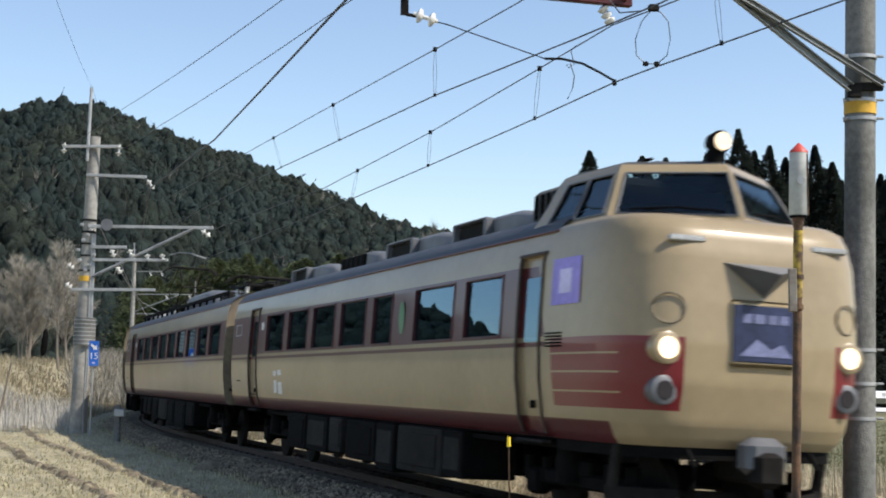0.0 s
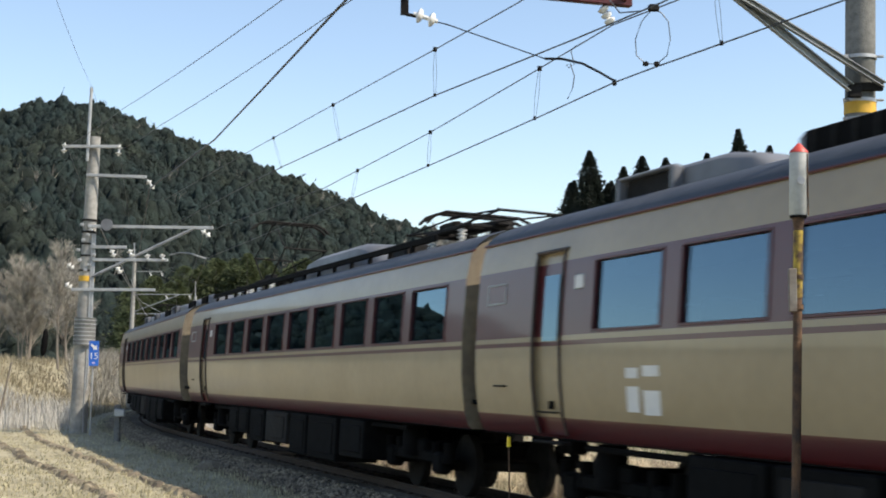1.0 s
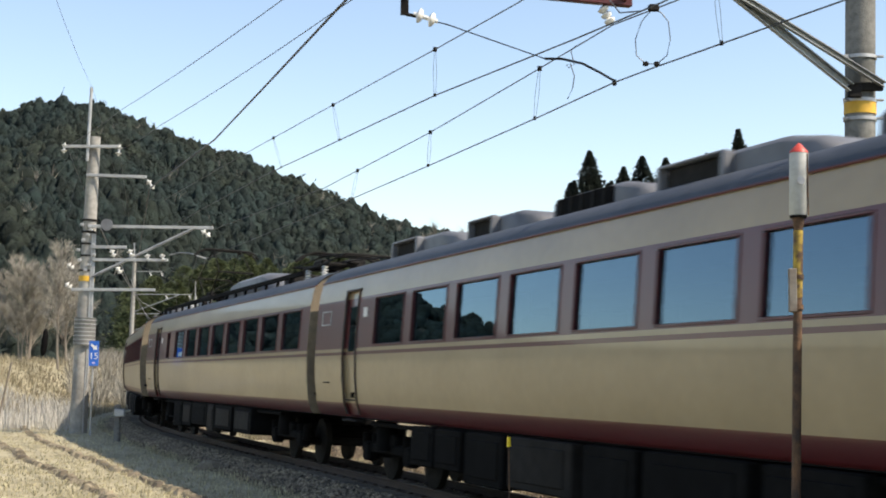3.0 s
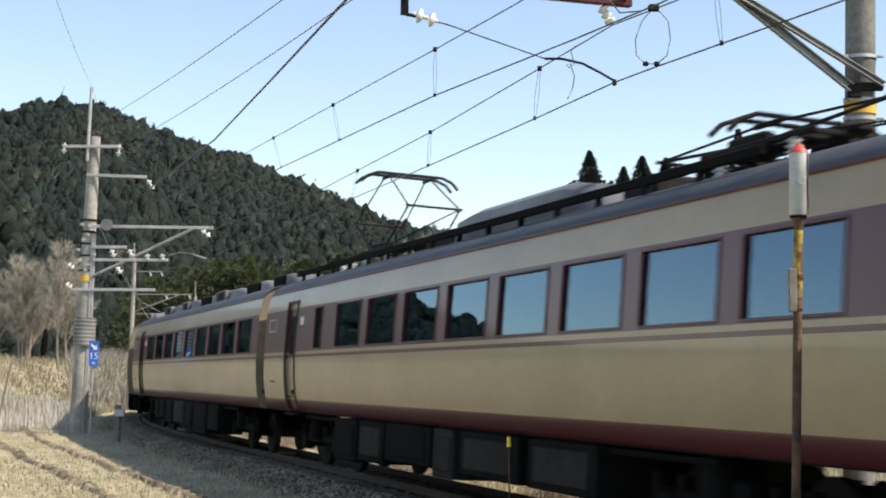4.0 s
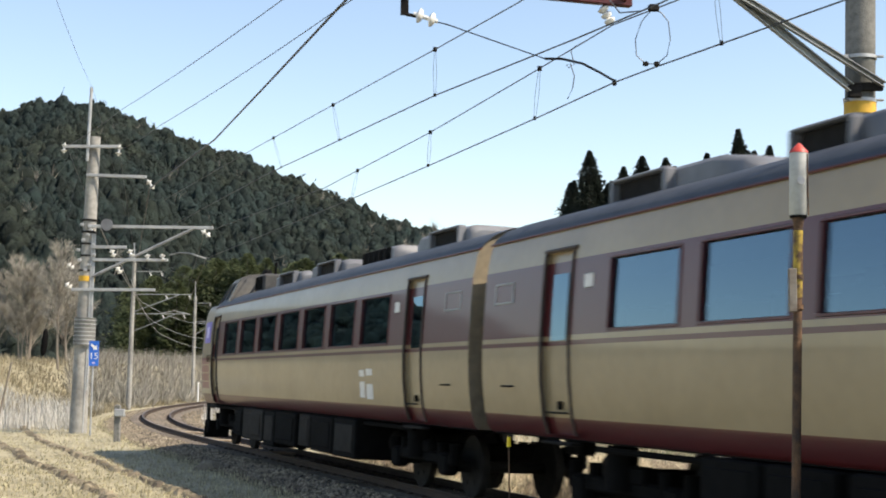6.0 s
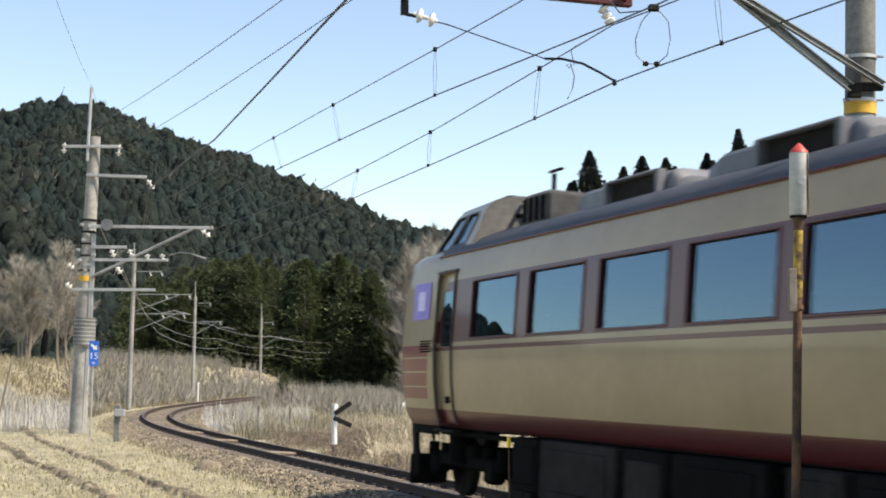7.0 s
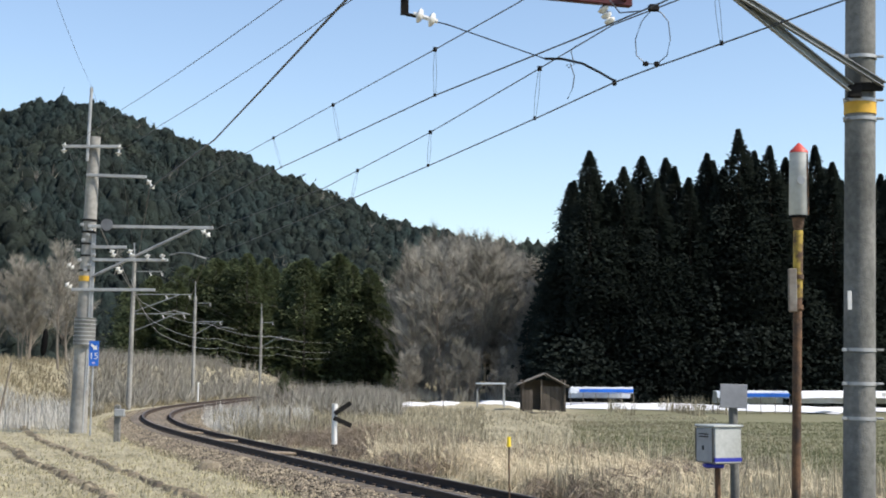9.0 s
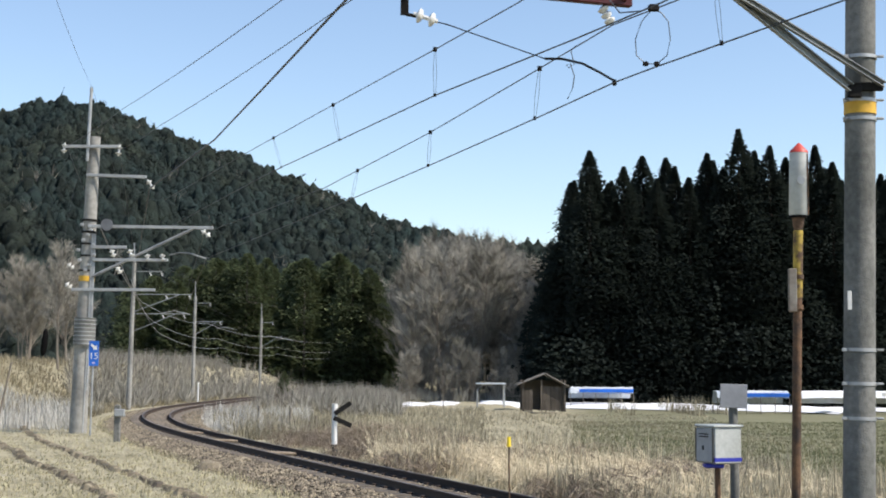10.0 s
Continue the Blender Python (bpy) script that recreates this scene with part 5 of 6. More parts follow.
def right_bank(rng):
    y = rng.uniform(17, 26)
    x = rng.uniform(0.10, 0.34) * y
    return x, y, rng.uniform(0.15, 0.6), 2.3


blades("dry_grass", "matted dry grass below the control box", scatter(9000, right_bank, 8), M_STRAW, 2, 0.9, 0.008, 8)


def verge(rng):
    s = rng.uniform(8, 70)
    q = beside(s, rng.uniform(1.55, 2.3))
    return q.x, q.y, rng.uniform(0.04, 0.14), 1.4


blades("verge_grass", "thin dry grass along the foot of the ballast", scatter(5000, verge, 14), M_MOWN, 2, 1.0, 0.008, 14)


def weeds(rng):
    y = rng.uniform(105, 125)
    x = rng.uniform(0.115, 0.205) * y
    if clump(x, 0, 0.6) < 0.22:
        return None
    return x, y, rng.uniform(0.3, 1.7), 3.0


blades("weeds", "tall dry weeds in front of the wood", scatter(900, weeds, 9), M_STRAW, 4, 0.55, 0.016, 9, "weeds")


def brambles():
    rng = random.Random(21)
    g = Geo()
    spots = scatter(5600, lambda r: (lambda y: (float(np.interp(y, TY[:np.argmax(TY)], TX[:np.argmax(TY)])) + 2.5 + 5.5 * r.rand() ** 1.2, y, 0.3 + 0.6 * r.rand(), 2.3))(17 + 28 * r.rand()), 12)
    for x, y, z, h in spots:
        if clump(x, y, 0.3) < -0.05:
            continue
        h *= 0.55 + 1.6 * max(0.0, clump(x, y, 0.3))
        a, l = rng.uniform(0, 6.28), h * rng.uniform(0.8, 2.0)
        d = Vector((math.cos(a), math.sin(a), 0))
        p = Vector((x, y, z - 0.05))
        arch = [p, p + d * l * 0.25 + Vector((0, 0, h * 0.55)), p + d * l * 0.6 + Vector((0, 0, h * 0.7)), p + d * l + Vector((0, 0, h * rng.uniform(0.1, 0.6)))]
        g.tube(arch, [0.008, 0.007, 0.005, 0.003], 3, caps=False)
        for _ in range(4):
            q = arch[1].lerp(arch[3], rng.random())
            g.tube([q, q + Vector((rng.uniform(-.25, .25), rng.uniform(-.25, .25), rng.uniform(0.0, .3)))], [0.005, 0.002], 3, caps=False)
    tagged(link("brambles", g, M_BRAMBLE, 0), "tangle of bare brown bramble stems by the track", "brambles", kind="stuff")
    g = Geo()
    spots = scatter(4200, lambda r: (lambda y: (r.uniform(-0.26, 0.08) * y, y, 0.8 + 1.2 * r.rand(), 3.0))(r.uniform(85, 165)), 13)
    for x, y, z, h in spots:
        if x / y > -0.03 and y < 140:
            continue
        for _ in range(7):
            a, e = rng.uniform(0, 6.28), rng.uniform(0.5, 1.4)
            p = Vector((x, y, z))
            q = p + Vector((math.cos(a) * math.cos(e), math.sin(a) * math.cos(e), math.sin(e))) * h
            g.face([p + Vector((0.03, 0, 0)), p - Vector((0.03, 0, 0)), q])
    tagged(link("scrub", g, M_TWIG, 0), "bare grey scrub beyond the bend", "scrub", kind="stuff")


brambles()


def fallen_stems():
    """Sheaves of bleached stems bent over one another."""
    rng = random.Random(41)
    g = Geo()
    for k in range(210):
        y = rng.uniform(18, 36)
        x = float(np.interp(y, TY[:np.argmax(TY)], TX[:np.argmax(TY)])) + rng.uniform(2.6, 6.5)
        z = ground_z(x, y)
        way = rng.uniform(-0.7, 0.9)
        for _ in range(rng.randint(14, 30)):
            a = way + rng.gauss(0, 0.4)
            l, up = rng.uniform(0.5, 1.15), rng.uniform(0.15, 0.55)
            d = Vector((math.cos(a), math.sin(a), 0))
            p = Vector((x + rng.gauss(0, 0.16), y + rng.gauss(0, 0.2), z))
            w = Vector((-d.y, d.x, 0.6)) * rng.uniform(0.004, 0.008)
            mid, tip = p + d * l * 0.4 + Vector((0, 0, up)), p + d * l + Vector((0, 0, up * rng.uniform(0.2, 0.9)))
            i = len(g.v)
            g.v += [tuple(q) for q in (p - w, p + w, mid - w, mid + w, tip)]
            g.f += [(i, i + 1, i + 3, i + 2), (i + 2, i + 3, i + 4)]
            g.m += [0, 0]
    tagged(link("fallen_stems", g, M_BRIGHTSTRAW, 0), "sheaves of bleached dead stems bent over beside the track", "grass", kind="stuff")


fallen_stems()


def ridges():
    """Low clods along the edges of the old paddy beds."""
    rng = random.Random(31)
    for s0, s1, oa, ob in ((10, 70, 3.55, 5.9), (10, 52, 4.75, 6.6)):
        g = Geo()
        s = s0
        while s < s1:
            t = (s - s0) / (s1 - s0)
            o = oa + (ob - oa) * t + rng.uniform(-0.06, 0.06)
            c = beside(s, o, -0.26)
            c.z = ground_z(c.x, c.y) + 0.02
            r = rng.uniform(0.05, 0.115)
            base = len(g.v)
            for k in range(7):
                a = 6.283 * k / 7
                g.v.append((c.x + r * 1.5 * math.cos(a) * rng.uniform(.7, 1.3), c.y + r * 1.6 * math.sin(a) * rng.uniform(.7, 1.3), c.z - 0.04))
            for k in range(7):
                a = 6.283 * k / 7
                g.v.append((c.x + r * 0.7 * math.cos(a) * rng.uniform(.7, 1.3), c.y + r * 0.7 * math.sin(a), c.z + r * rng.uniform(0.35, 0.8)))
            for k in range(7):
                g.f.append((base + k, base + (k + 1) % 7, base + 7 + (k + 1) % 7, base + 7 + k))
                g.m.append(0)
            g.f.append(tuple(range(base + 7, base + 14)))
            g.m.append(0)
            s += rng.uniform(0.12, 0.3)
        tagged(link("earth_ridge", g, M_CLOD, 0), "low ridge of dark earth clods across the mown field", "earth ridge", "ridges in the field", "stuff")


def clod(x, y, r):
    """A lump of turned earth on the field."""
    rng = random.Random(3)
    z = ground_z(x, y) - 0.03
    rows = [[(x + r * w * rng.uniform(0.85, 1.15) * math.cos(a), y + r * w * rng.uniform(0.85, 1.15) * math.sin(a), z + h * r) for a in np.linspace(0, 6.283, 13)] for w, h in ((1.2, 0.0), (0.95, 0.3), (0.55, 0.62), (0.15, 0.75))]
    for row in rows:
        row[-1] = row[0]
    g = Geo().grid(rows)
    g.face(rows[-1][:-1])
    tagged(link("earth_clod", g, M_CLOD, 0), "lump of dark turned earth on the mown field", "clod")


M_CLOD = mat("earth_clod", (0.12, 0.097, 0.068), 0.95, vary=0.35, scale=9, bump=0.6, islands=0.4, tint=(0.22, 0.19, 0.13))
ridges()
clod(-4.8, 29.8, 0.30)


# ---------------------------------------------------------------- the train
PITCH = 20.5
PROFILE = [(1.28, 0.98), (1.335, 1.02), (1.40, 1.2), (1.455, 1.6), (1.475, 1.99), (1.467, 2.4), (1.45, 2.87), (1.405, 3.15), (1.37, 3.23)]
ROOF = [(1.37, 3.23), (1.33, 3.31), (1.20, 3.42), (0.95, 3.53), (0.55, 3.61), (0.0, 3.64)]
WIN_LO, WIN_HI, DOOR_LO, DOOR_HI = 2.115, 2.81, 1.02, 2.98


def side_y(z):
    return float(np.interp(z, [p[1] for p in PROFILE], [p[0] for p in PROFILE]))


def wall(u0, u1, openings, side, depth=0.05, lo=0.98):
    """One side of a car body with openings (u0, u1, z0, z1) cut through it and their reveals."""
    us = sorted({u0, u1, *[v for o in openings for v in o[:2]]})
    zs = sorted({*[p[1] for p in PROFILE if p[1] >= lo], *[v for o in openings for v in o[2:4]], lo})
    g = Geo()
    rows = [[(u, side * side_y(z), z) for u in us] for z in zs]
    skip = set()
    for i in range(len(zs) - 1):
        for j in range(len(us) - 1):
            cz, cu = (zs[i] + zs[i + 1]) / 2, (us[j] + us[j + 1]) / 2
            if any(o[0] < cu < o[1] and o[2] < cz < o[3] for o in openings):
                skip.add((i, j))
    g.grid(rows, 0, skip)
    for i, j in skip:
        for (di, dj), (a, b) in {(-1, 0): ((0, 0), (0, 1)), (1, 0): ((1, 0), (1, 1)), (0, -1): ((0, 0), (1, 0)), (0, 1): ((0, 1), (1, 1))}.items():
            if (i + di, j + dj) not in skip:
                p, q = rows[i + a[0]][j + a[1]], rows[i + b[0]][j + b[1]]
                g.face([p, q, (q[0], q[1] - side * depth, q[2]), (p[0], p[1] - side * depth, p[2])])
    return g


def pane(u0, u1, z0, z1, side, inset=0.03):
    g = Geo()
    zs = np.linspace(z0, z1, 4)
    g.grid([[(u, side * (side_y(z) - inset), z) for u in ((u0, u1) if side < 0 else (u1, u0))] for z in zs])
    return g


def ring(u0, u1, z0, z1, side, w=0.03, proud=0.012):
    """A rubber or metal frame round an opening."""
    g = Geo()
    y = lambda z: side * (side_y(z) + proud - 0.02)
    for a, b, c, d in ((u0 - w, u1 + w, z0 - w, z0), (u0 - w, u1 + w, z1, z1 + w)):
        g.box(((a + b) / 2, y((c + d) / 2), (c + d) / 2), (b - a, 0.04, d - c), bevel=0.006)
    for a, b in ((u0 - w, u0), (u1, u1 + w)):
        tilt = Matrix.Rotation(side * math.atan2(side_y(z0) - side_y(z1), z1 - z0), 3, "X")
        g.box(((a + b) / 2, y((z0 + z1) / 2), (z0 + z1) / 2), (b - a, 0.04, z1 - z0), bevel=0.006, at=tilt)
    return g


def window(car, u0, u1, side, z0=WIN_LO, z1=WIN_HI):
    fr = part("window", ring(u0, u1, z0, z1, side), M_MAROON, car)
    part("pane", pane(u0, u1, z0, z1, side), M_GLASS, fr)


def door(car, u0, u1, side, mats):
    g = Geo()
    zs = [1.02, 1.2, 1.6, 1.965, 2.015, 2.07, 2.4, 2.87, 2.98]
    g.grid([[(u, side * (side_y(z) - 0.05), z) for u in (u0, u1)] for z in zs])
    d = part("door", g, mats, car)
    mid = (u0 + u1) / 2
    part("pane", pane(mid - 0.2, mid + 0.2, 2.02, 2.74, side, 0.035), M_GLASS, d)
    f = Geo()
    for u in (u0, u1):
        f.tube([(u, side * (side_y(z) + 0.004), z) for z in zs], 0.022, 6)
    f.tube([(u0 - 0.03, side * (side_y(3.0) + 0.01), 3.0), (u1 + 0.05, side * (side_y(3.0) + 0.01), 3.0)], 0.022, 6)
    part("door_frame", f, M_DOORFRAME, d)
    h = Geo().box((mid, side * (side_y(1.35) - 0.04), 1.33), (0.12, 0.03, 0.09), bevel=0.01)
    part("door_latch", h, M_DARK, d)
    st = Geo().box((mid, side * 1.36, 0.93), (0.8, 0.12, 0.04), bevel=0.01)
    part("door_step", st, M_GEAR, d)


def seats(car, u0, u1):
    g = Geo().box((0, 0, 1.65), (0.5, 0.95, 0.14), bevel=0.03).box((-0.25, 0, 2.0), (0.12, 0.95, 0.7), bevel=0.03)
    first = None
    for u in np.arange(u0, u1, 0.91):
        for y in (0.85, -0.85):
            if first is None:
                first = part("seat", g, M_SEAT, car)
                ob = first
            else:
                ob = new("seat", first.data)
                ob.parent = car
            ob.location = (u, y, 0)
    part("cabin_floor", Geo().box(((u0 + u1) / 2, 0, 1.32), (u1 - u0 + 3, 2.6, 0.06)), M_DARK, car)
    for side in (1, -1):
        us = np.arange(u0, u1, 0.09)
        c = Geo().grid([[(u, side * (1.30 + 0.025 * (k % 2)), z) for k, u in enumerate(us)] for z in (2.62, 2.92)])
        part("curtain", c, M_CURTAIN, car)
    # Unseen bulkheads added in near-black, to stop sky showing through the door panes.
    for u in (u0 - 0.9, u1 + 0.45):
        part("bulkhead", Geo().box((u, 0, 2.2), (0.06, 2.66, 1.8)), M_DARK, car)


def bogie(car, u):
    g = Geo()
    for y in (0.95, -0.95):
        g.box((u, y, 0.52), (2.7, 0.13, 0.17), bevel=0.03)
        g.box((u, y, 0.66), (0.9, 0.16, 0.2), bevel=0.03)
        for x in (-1.05, 1.05):
            g.box((u + x, y, 0.45), (0.34, 0.2, 0.3), bevel=0.04)
            g.tube([(u + x - 0.25, y, 0.46), (u + x - 0.25, y, 0.74)], 0.08, 8)
            g.tube([(u + x + 0.25, y, 0.46), (u + x + 0.25, y, 0.74)], 0.08, 8)
        g.tube([(u, y * 1.08, 0.5), (u, y * 1.08, 0.95)], 0.17, 10)
    g.box((u, 0, 0.6), (0.5, 1.9, 0.25), bevel=0.03)
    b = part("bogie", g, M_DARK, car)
    for x in (-1.05, 1.05):
        w = Geo()
        for y in (0.55, -0.55):
            w.tube([(0, y - 0.07, 0), (0, y - 0.06, 0), (0, y + 0.05, 0), (0, y + 0.06, 0), (0, y + 0.07, 0)], [0.40, 0.43, 0.43, 0.36, 0.14], 20)
            for k in range(6):
                a = k * math.pi / 3
                w.box((0.25 * math.cos(a), y, 0.25 * math.sin(a)), (0.06, 0.15, 0.06))
        w.tube([(0, -0.9, 0), (0, 0.9, 0)], 0.08, 8)
        part("wheelset", w, M_GEAR, b).location = (u + x, 0, 0.43)


def underfloor(car, seed, u0=5.4, u1=15.2):
    rng = random.Random(seed)
    u = u0
    while u < u1 - 0.5:
        w = rng.uniform(0.6, 2.1)
        low = rng.uniform(0.20, 0.42)
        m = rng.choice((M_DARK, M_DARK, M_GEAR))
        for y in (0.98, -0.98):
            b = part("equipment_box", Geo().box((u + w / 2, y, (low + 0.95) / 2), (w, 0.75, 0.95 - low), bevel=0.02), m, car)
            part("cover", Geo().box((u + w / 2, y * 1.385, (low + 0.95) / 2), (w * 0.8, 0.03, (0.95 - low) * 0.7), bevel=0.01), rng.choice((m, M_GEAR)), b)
        u += w + rng.uniform(0.06, 0.30)
    for y in (1.2, -1.2):
        part("air_tank", Geo().tube([(u0 - 0.1, y * 0.5, 0.62), (u0 + 0.0, y * 0.5, 0.62), (u0 + 1.3, y * 0.5, 0.62), (u0 + 1.4, y * 0.5, 0.62)], [0.12, 0.2, 0.2, 0.12], 12), M_GEAR, car)
        part("pipe", Geo().tube([(3.0, y, 0.9), (17.5, y, 0.9)], 0.035, 6), M_DARK, car)


def hood(car, u, kind, length=2.3):
    """A roof cooling unit: a rounded, tapering housing with a dark intake at its end."""
    g = Geo()
    rows = []
    for k, (x, w, h) in enumerate(((-0.5, 0.60, 0.30), (-0.47, 0.66, 0.40), (-0.2, 0.67, 0.42), (0.28, 0.66, 0.42), (0.42, 0.56, 0.36), (0.49, 0.44, 0.22), (0.5, 0.36, 0.08))):
        top = 3.50 + h * 0.84
        sec = [(w + 0.03, 3.42), (w + 0.015, top - 0.06), (w - 0.03, top - 0.015), (w - 0.12, top + 0.01), (0, top + 0.02)]
        full = [(y, z) for y, z in sec] + [(-y, z) for y, z in sec[-2::-1]]
        rows.append([(u + x * length, y, z) for y, z in full])
    g.grid(rows)
    g.face(rows[0][::-1])
    g.face(rows[-1])
    b = part("cooling_unit", g, M_HOOD, car, "grey rounded roof cooling unit")
    # Dark plates for intake and grille: the shade inside the openings is coloured on.
    for s in (1, -1):
        m, cx = s * 0.69, u - 0.08 * length
        if kind:
            cx = u - 0.22 * length
            part("intake", Geo().box((cx, m, 3.69), (length * 0.40, 0.05, 0.22), bevel=0.01), M_GEAR, b)
            q = Geo()
            for dx, dz, sx, sz in ((0, 0.125, 0.46, 0.035), (0, -0.12, 0.46, 0.03), (-0.22, 0, 0.025, 0.25), (0.22, 0, 0.03, 0.25)):
                q.box((cx + dx * length, m + s * 0.05, 3.69 + dz), (sx * length, 0.12, sz), bevel=0.012)
            part("intake_frame", q, M_HOOD, b)
        else:
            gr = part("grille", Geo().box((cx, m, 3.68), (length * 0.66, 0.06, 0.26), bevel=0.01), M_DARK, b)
            for k in range(5):
                part("rib", Geo().box((cx + (k - 2) * 0.13 * length, m + s * 0.035, 3.68), (0.05, 0.03, 0.25), bevel=0.006), M_GEAR, gr)


def insulators(g, u, y, z0, z1):
    n = 5
    for k in range(n):
        z = z0 + (z1 - z0) * (k + 0.5) / n
        g.tube([(u, y, z - 0.018), (u, y, z), (u, y, z + 0.018)], [0.05, 0.085, 0.05], 10)
    g.tube([(u, y, z0), (u, y, z1)], 0.035, 8)


def pantograph(car, u, up):
    """A diamond collector on four insulators."""
    top = part("pantograph", Geo().box((u + 0.1, 0.0, 3.95), (1.9, 0.22, 0.10), bevel=0.03), M_GEAR, car, "raised diamond pantograph" if up else "folded diamond pantograph")
    for y in (-0.5, 0.5):
        part("frame_rail", Geo().box((u, y, 3.89), (2.0, 0.07, 0.06), bevel=0.01), M_GEAR, top)
    for x in (-0.9, -0.65, 0.65, 0.9):
        part("frame_bar", Geo().box((u + x, 0, 3.89), (0.07, 1.1, 0.05), bevel=0.01), M_GEAR, top)
    for y in (-0.3, 0.3):
        part("spring_box", Geo().box((u - 0.1 + y, y, 3.98), (0.7, 0.16, 0.16), bevel=0.03), M_GEAR, top)
    for x in (-0.65, 0.65):
        for y in (-0.5, 0.5):
            ins = Geo()
            insulators(ins, u + x, y, 3.58, 3.86)
            part("insulator", ins, M_INSUL, top)
    zk, zt, xk = (4.52, 5.20, 1.55) if up else (4.0, 4.10, 2.0)
    for s in (-1, 1):
        for y in (-0.48, 0.48):
            part("arm", Geo().tube([(u + s * 0.45, y, 3.92), (u + s * xk, y * 0.95, zk)], 0.018, 6).tube([(u + s * xk, y * 0.95, zk), (u + s * 0.16, y * 0.8, zt)], 0.014, 6), M_GEAR, top)
        part("cross_bar", Geo().tube([(u + s * xk, -0.5, zk), (u + s * xk, 0.5, zk)], 0.022, 6), M_GEAR, top)
        part("stay", Geo().tube([(u + s * 0.45, -0.48, 3.92), (u + s * xk, 0.45, zk)], 0.012, 5), M_GEAR, top)
    for x in (-0.17, 0.17):
        h = Geo().tube([(u + x, -0.9, zt - 0.14), (u + x, -0.78, zt - 0.02), (u + x, -0.6, zt + 0.05), (u + x, 0.6, zt + 0.05), (u + x, 0.78, zt - 0.02), (u + x, 0.9, zt - 0.14)], 0.028, 6)
        part("collector_strip", h, M_GEAR, top)
    for y in (-0.38, 0.38):
        part("head_spring", Geo().box((u, y, zt), (0.45, 0.05, 0.05), bevel=0.01), M_GEAR, top)


def body_common(car, u1, mats, opens, blanks_front=True):
    for s in (1, -1):
        part("side_wall", wall(0.25, u1, opens, s), mats, car)
    g = Geo()
    full = ROOF + [(-y, z) for y, z in ROOF[-2::-1]]
    g.grid([[(u, y, z) for y, z in full] for u in np.linspace(0.2, u1 + 0.05, 12)])
    r = part("roof", g, M_ROOF, car)
    e = Geo()
    for s in (1, -1):
        e.tube([(0.2, s * 1.38, 3.235), (u1 + 0.05, s * 1.38, 3.235)], 0.016, 6)
    part("gutter", e, M_MAROON, r)
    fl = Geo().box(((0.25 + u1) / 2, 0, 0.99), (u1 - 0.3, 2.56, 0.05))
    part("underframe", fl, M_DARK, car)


def end_wall(car, u, way):
    pts = [(u, y, z) for y, z in PROFILE + ROOF[1:]] + [(u, -y, z) for y, z in (PROFILE + ROOF[1:-1])[::-1]]
    g = Geo()
    g.face(pts if way > 0 else pts[::-1])
    e = part("end_wall", g, M_TAN, car)
    b = Geo()
    for k in range(4):
        b.box((u + way * (0.03 + 0.06 * k), 0, 2.15), (0.045, 0.95 - 0.05 * (k % 2), 2.05), bevel=0.02)
    part("gangway", b, M_DARK, e)
    c = Geo().box((u + way * 0.12, 0, 0.85), (0.26, 0.22, 0.26), bevel=0.03)
    part("coupler", c, M_DARK, e)


def small_bits(car, small_window=True):
    for s in (1, -1):
        if small_window:
            w = part("small_window", ring(0.62, 1.16, 2.50, 2.70, s, 0.025), M_ALU, car)
            part("pane", pane(0.62, 1.16, 2.50, 2.70, s, 0.01), M_FADED, w, "faded blue sign behind glass")
        g = Geo().box((3.22, s * (side_y(2.62) + 0.005), 2.62), (0.2, 0.02, 0.15), bevel=0.01)
        part("destination_plate", g, M_WHITE, car)
        g = Geo().tube([(0.9, s * (side_y(1.52) + 0.02), 1.52), (1.25, s * (side_y(1.52) + 0.02), 1.52)], 0.012, 6)
        part("grab_handle", g, M_GEAR, car)
        part("grab_handle", Geo().tube([(2.2, s * (side_y(1.25) + 0.03), 1.25), (2.75, s * (side_y(1.25) + 0.03), 1.25)], 0.012, 6), M_GEAR, car)


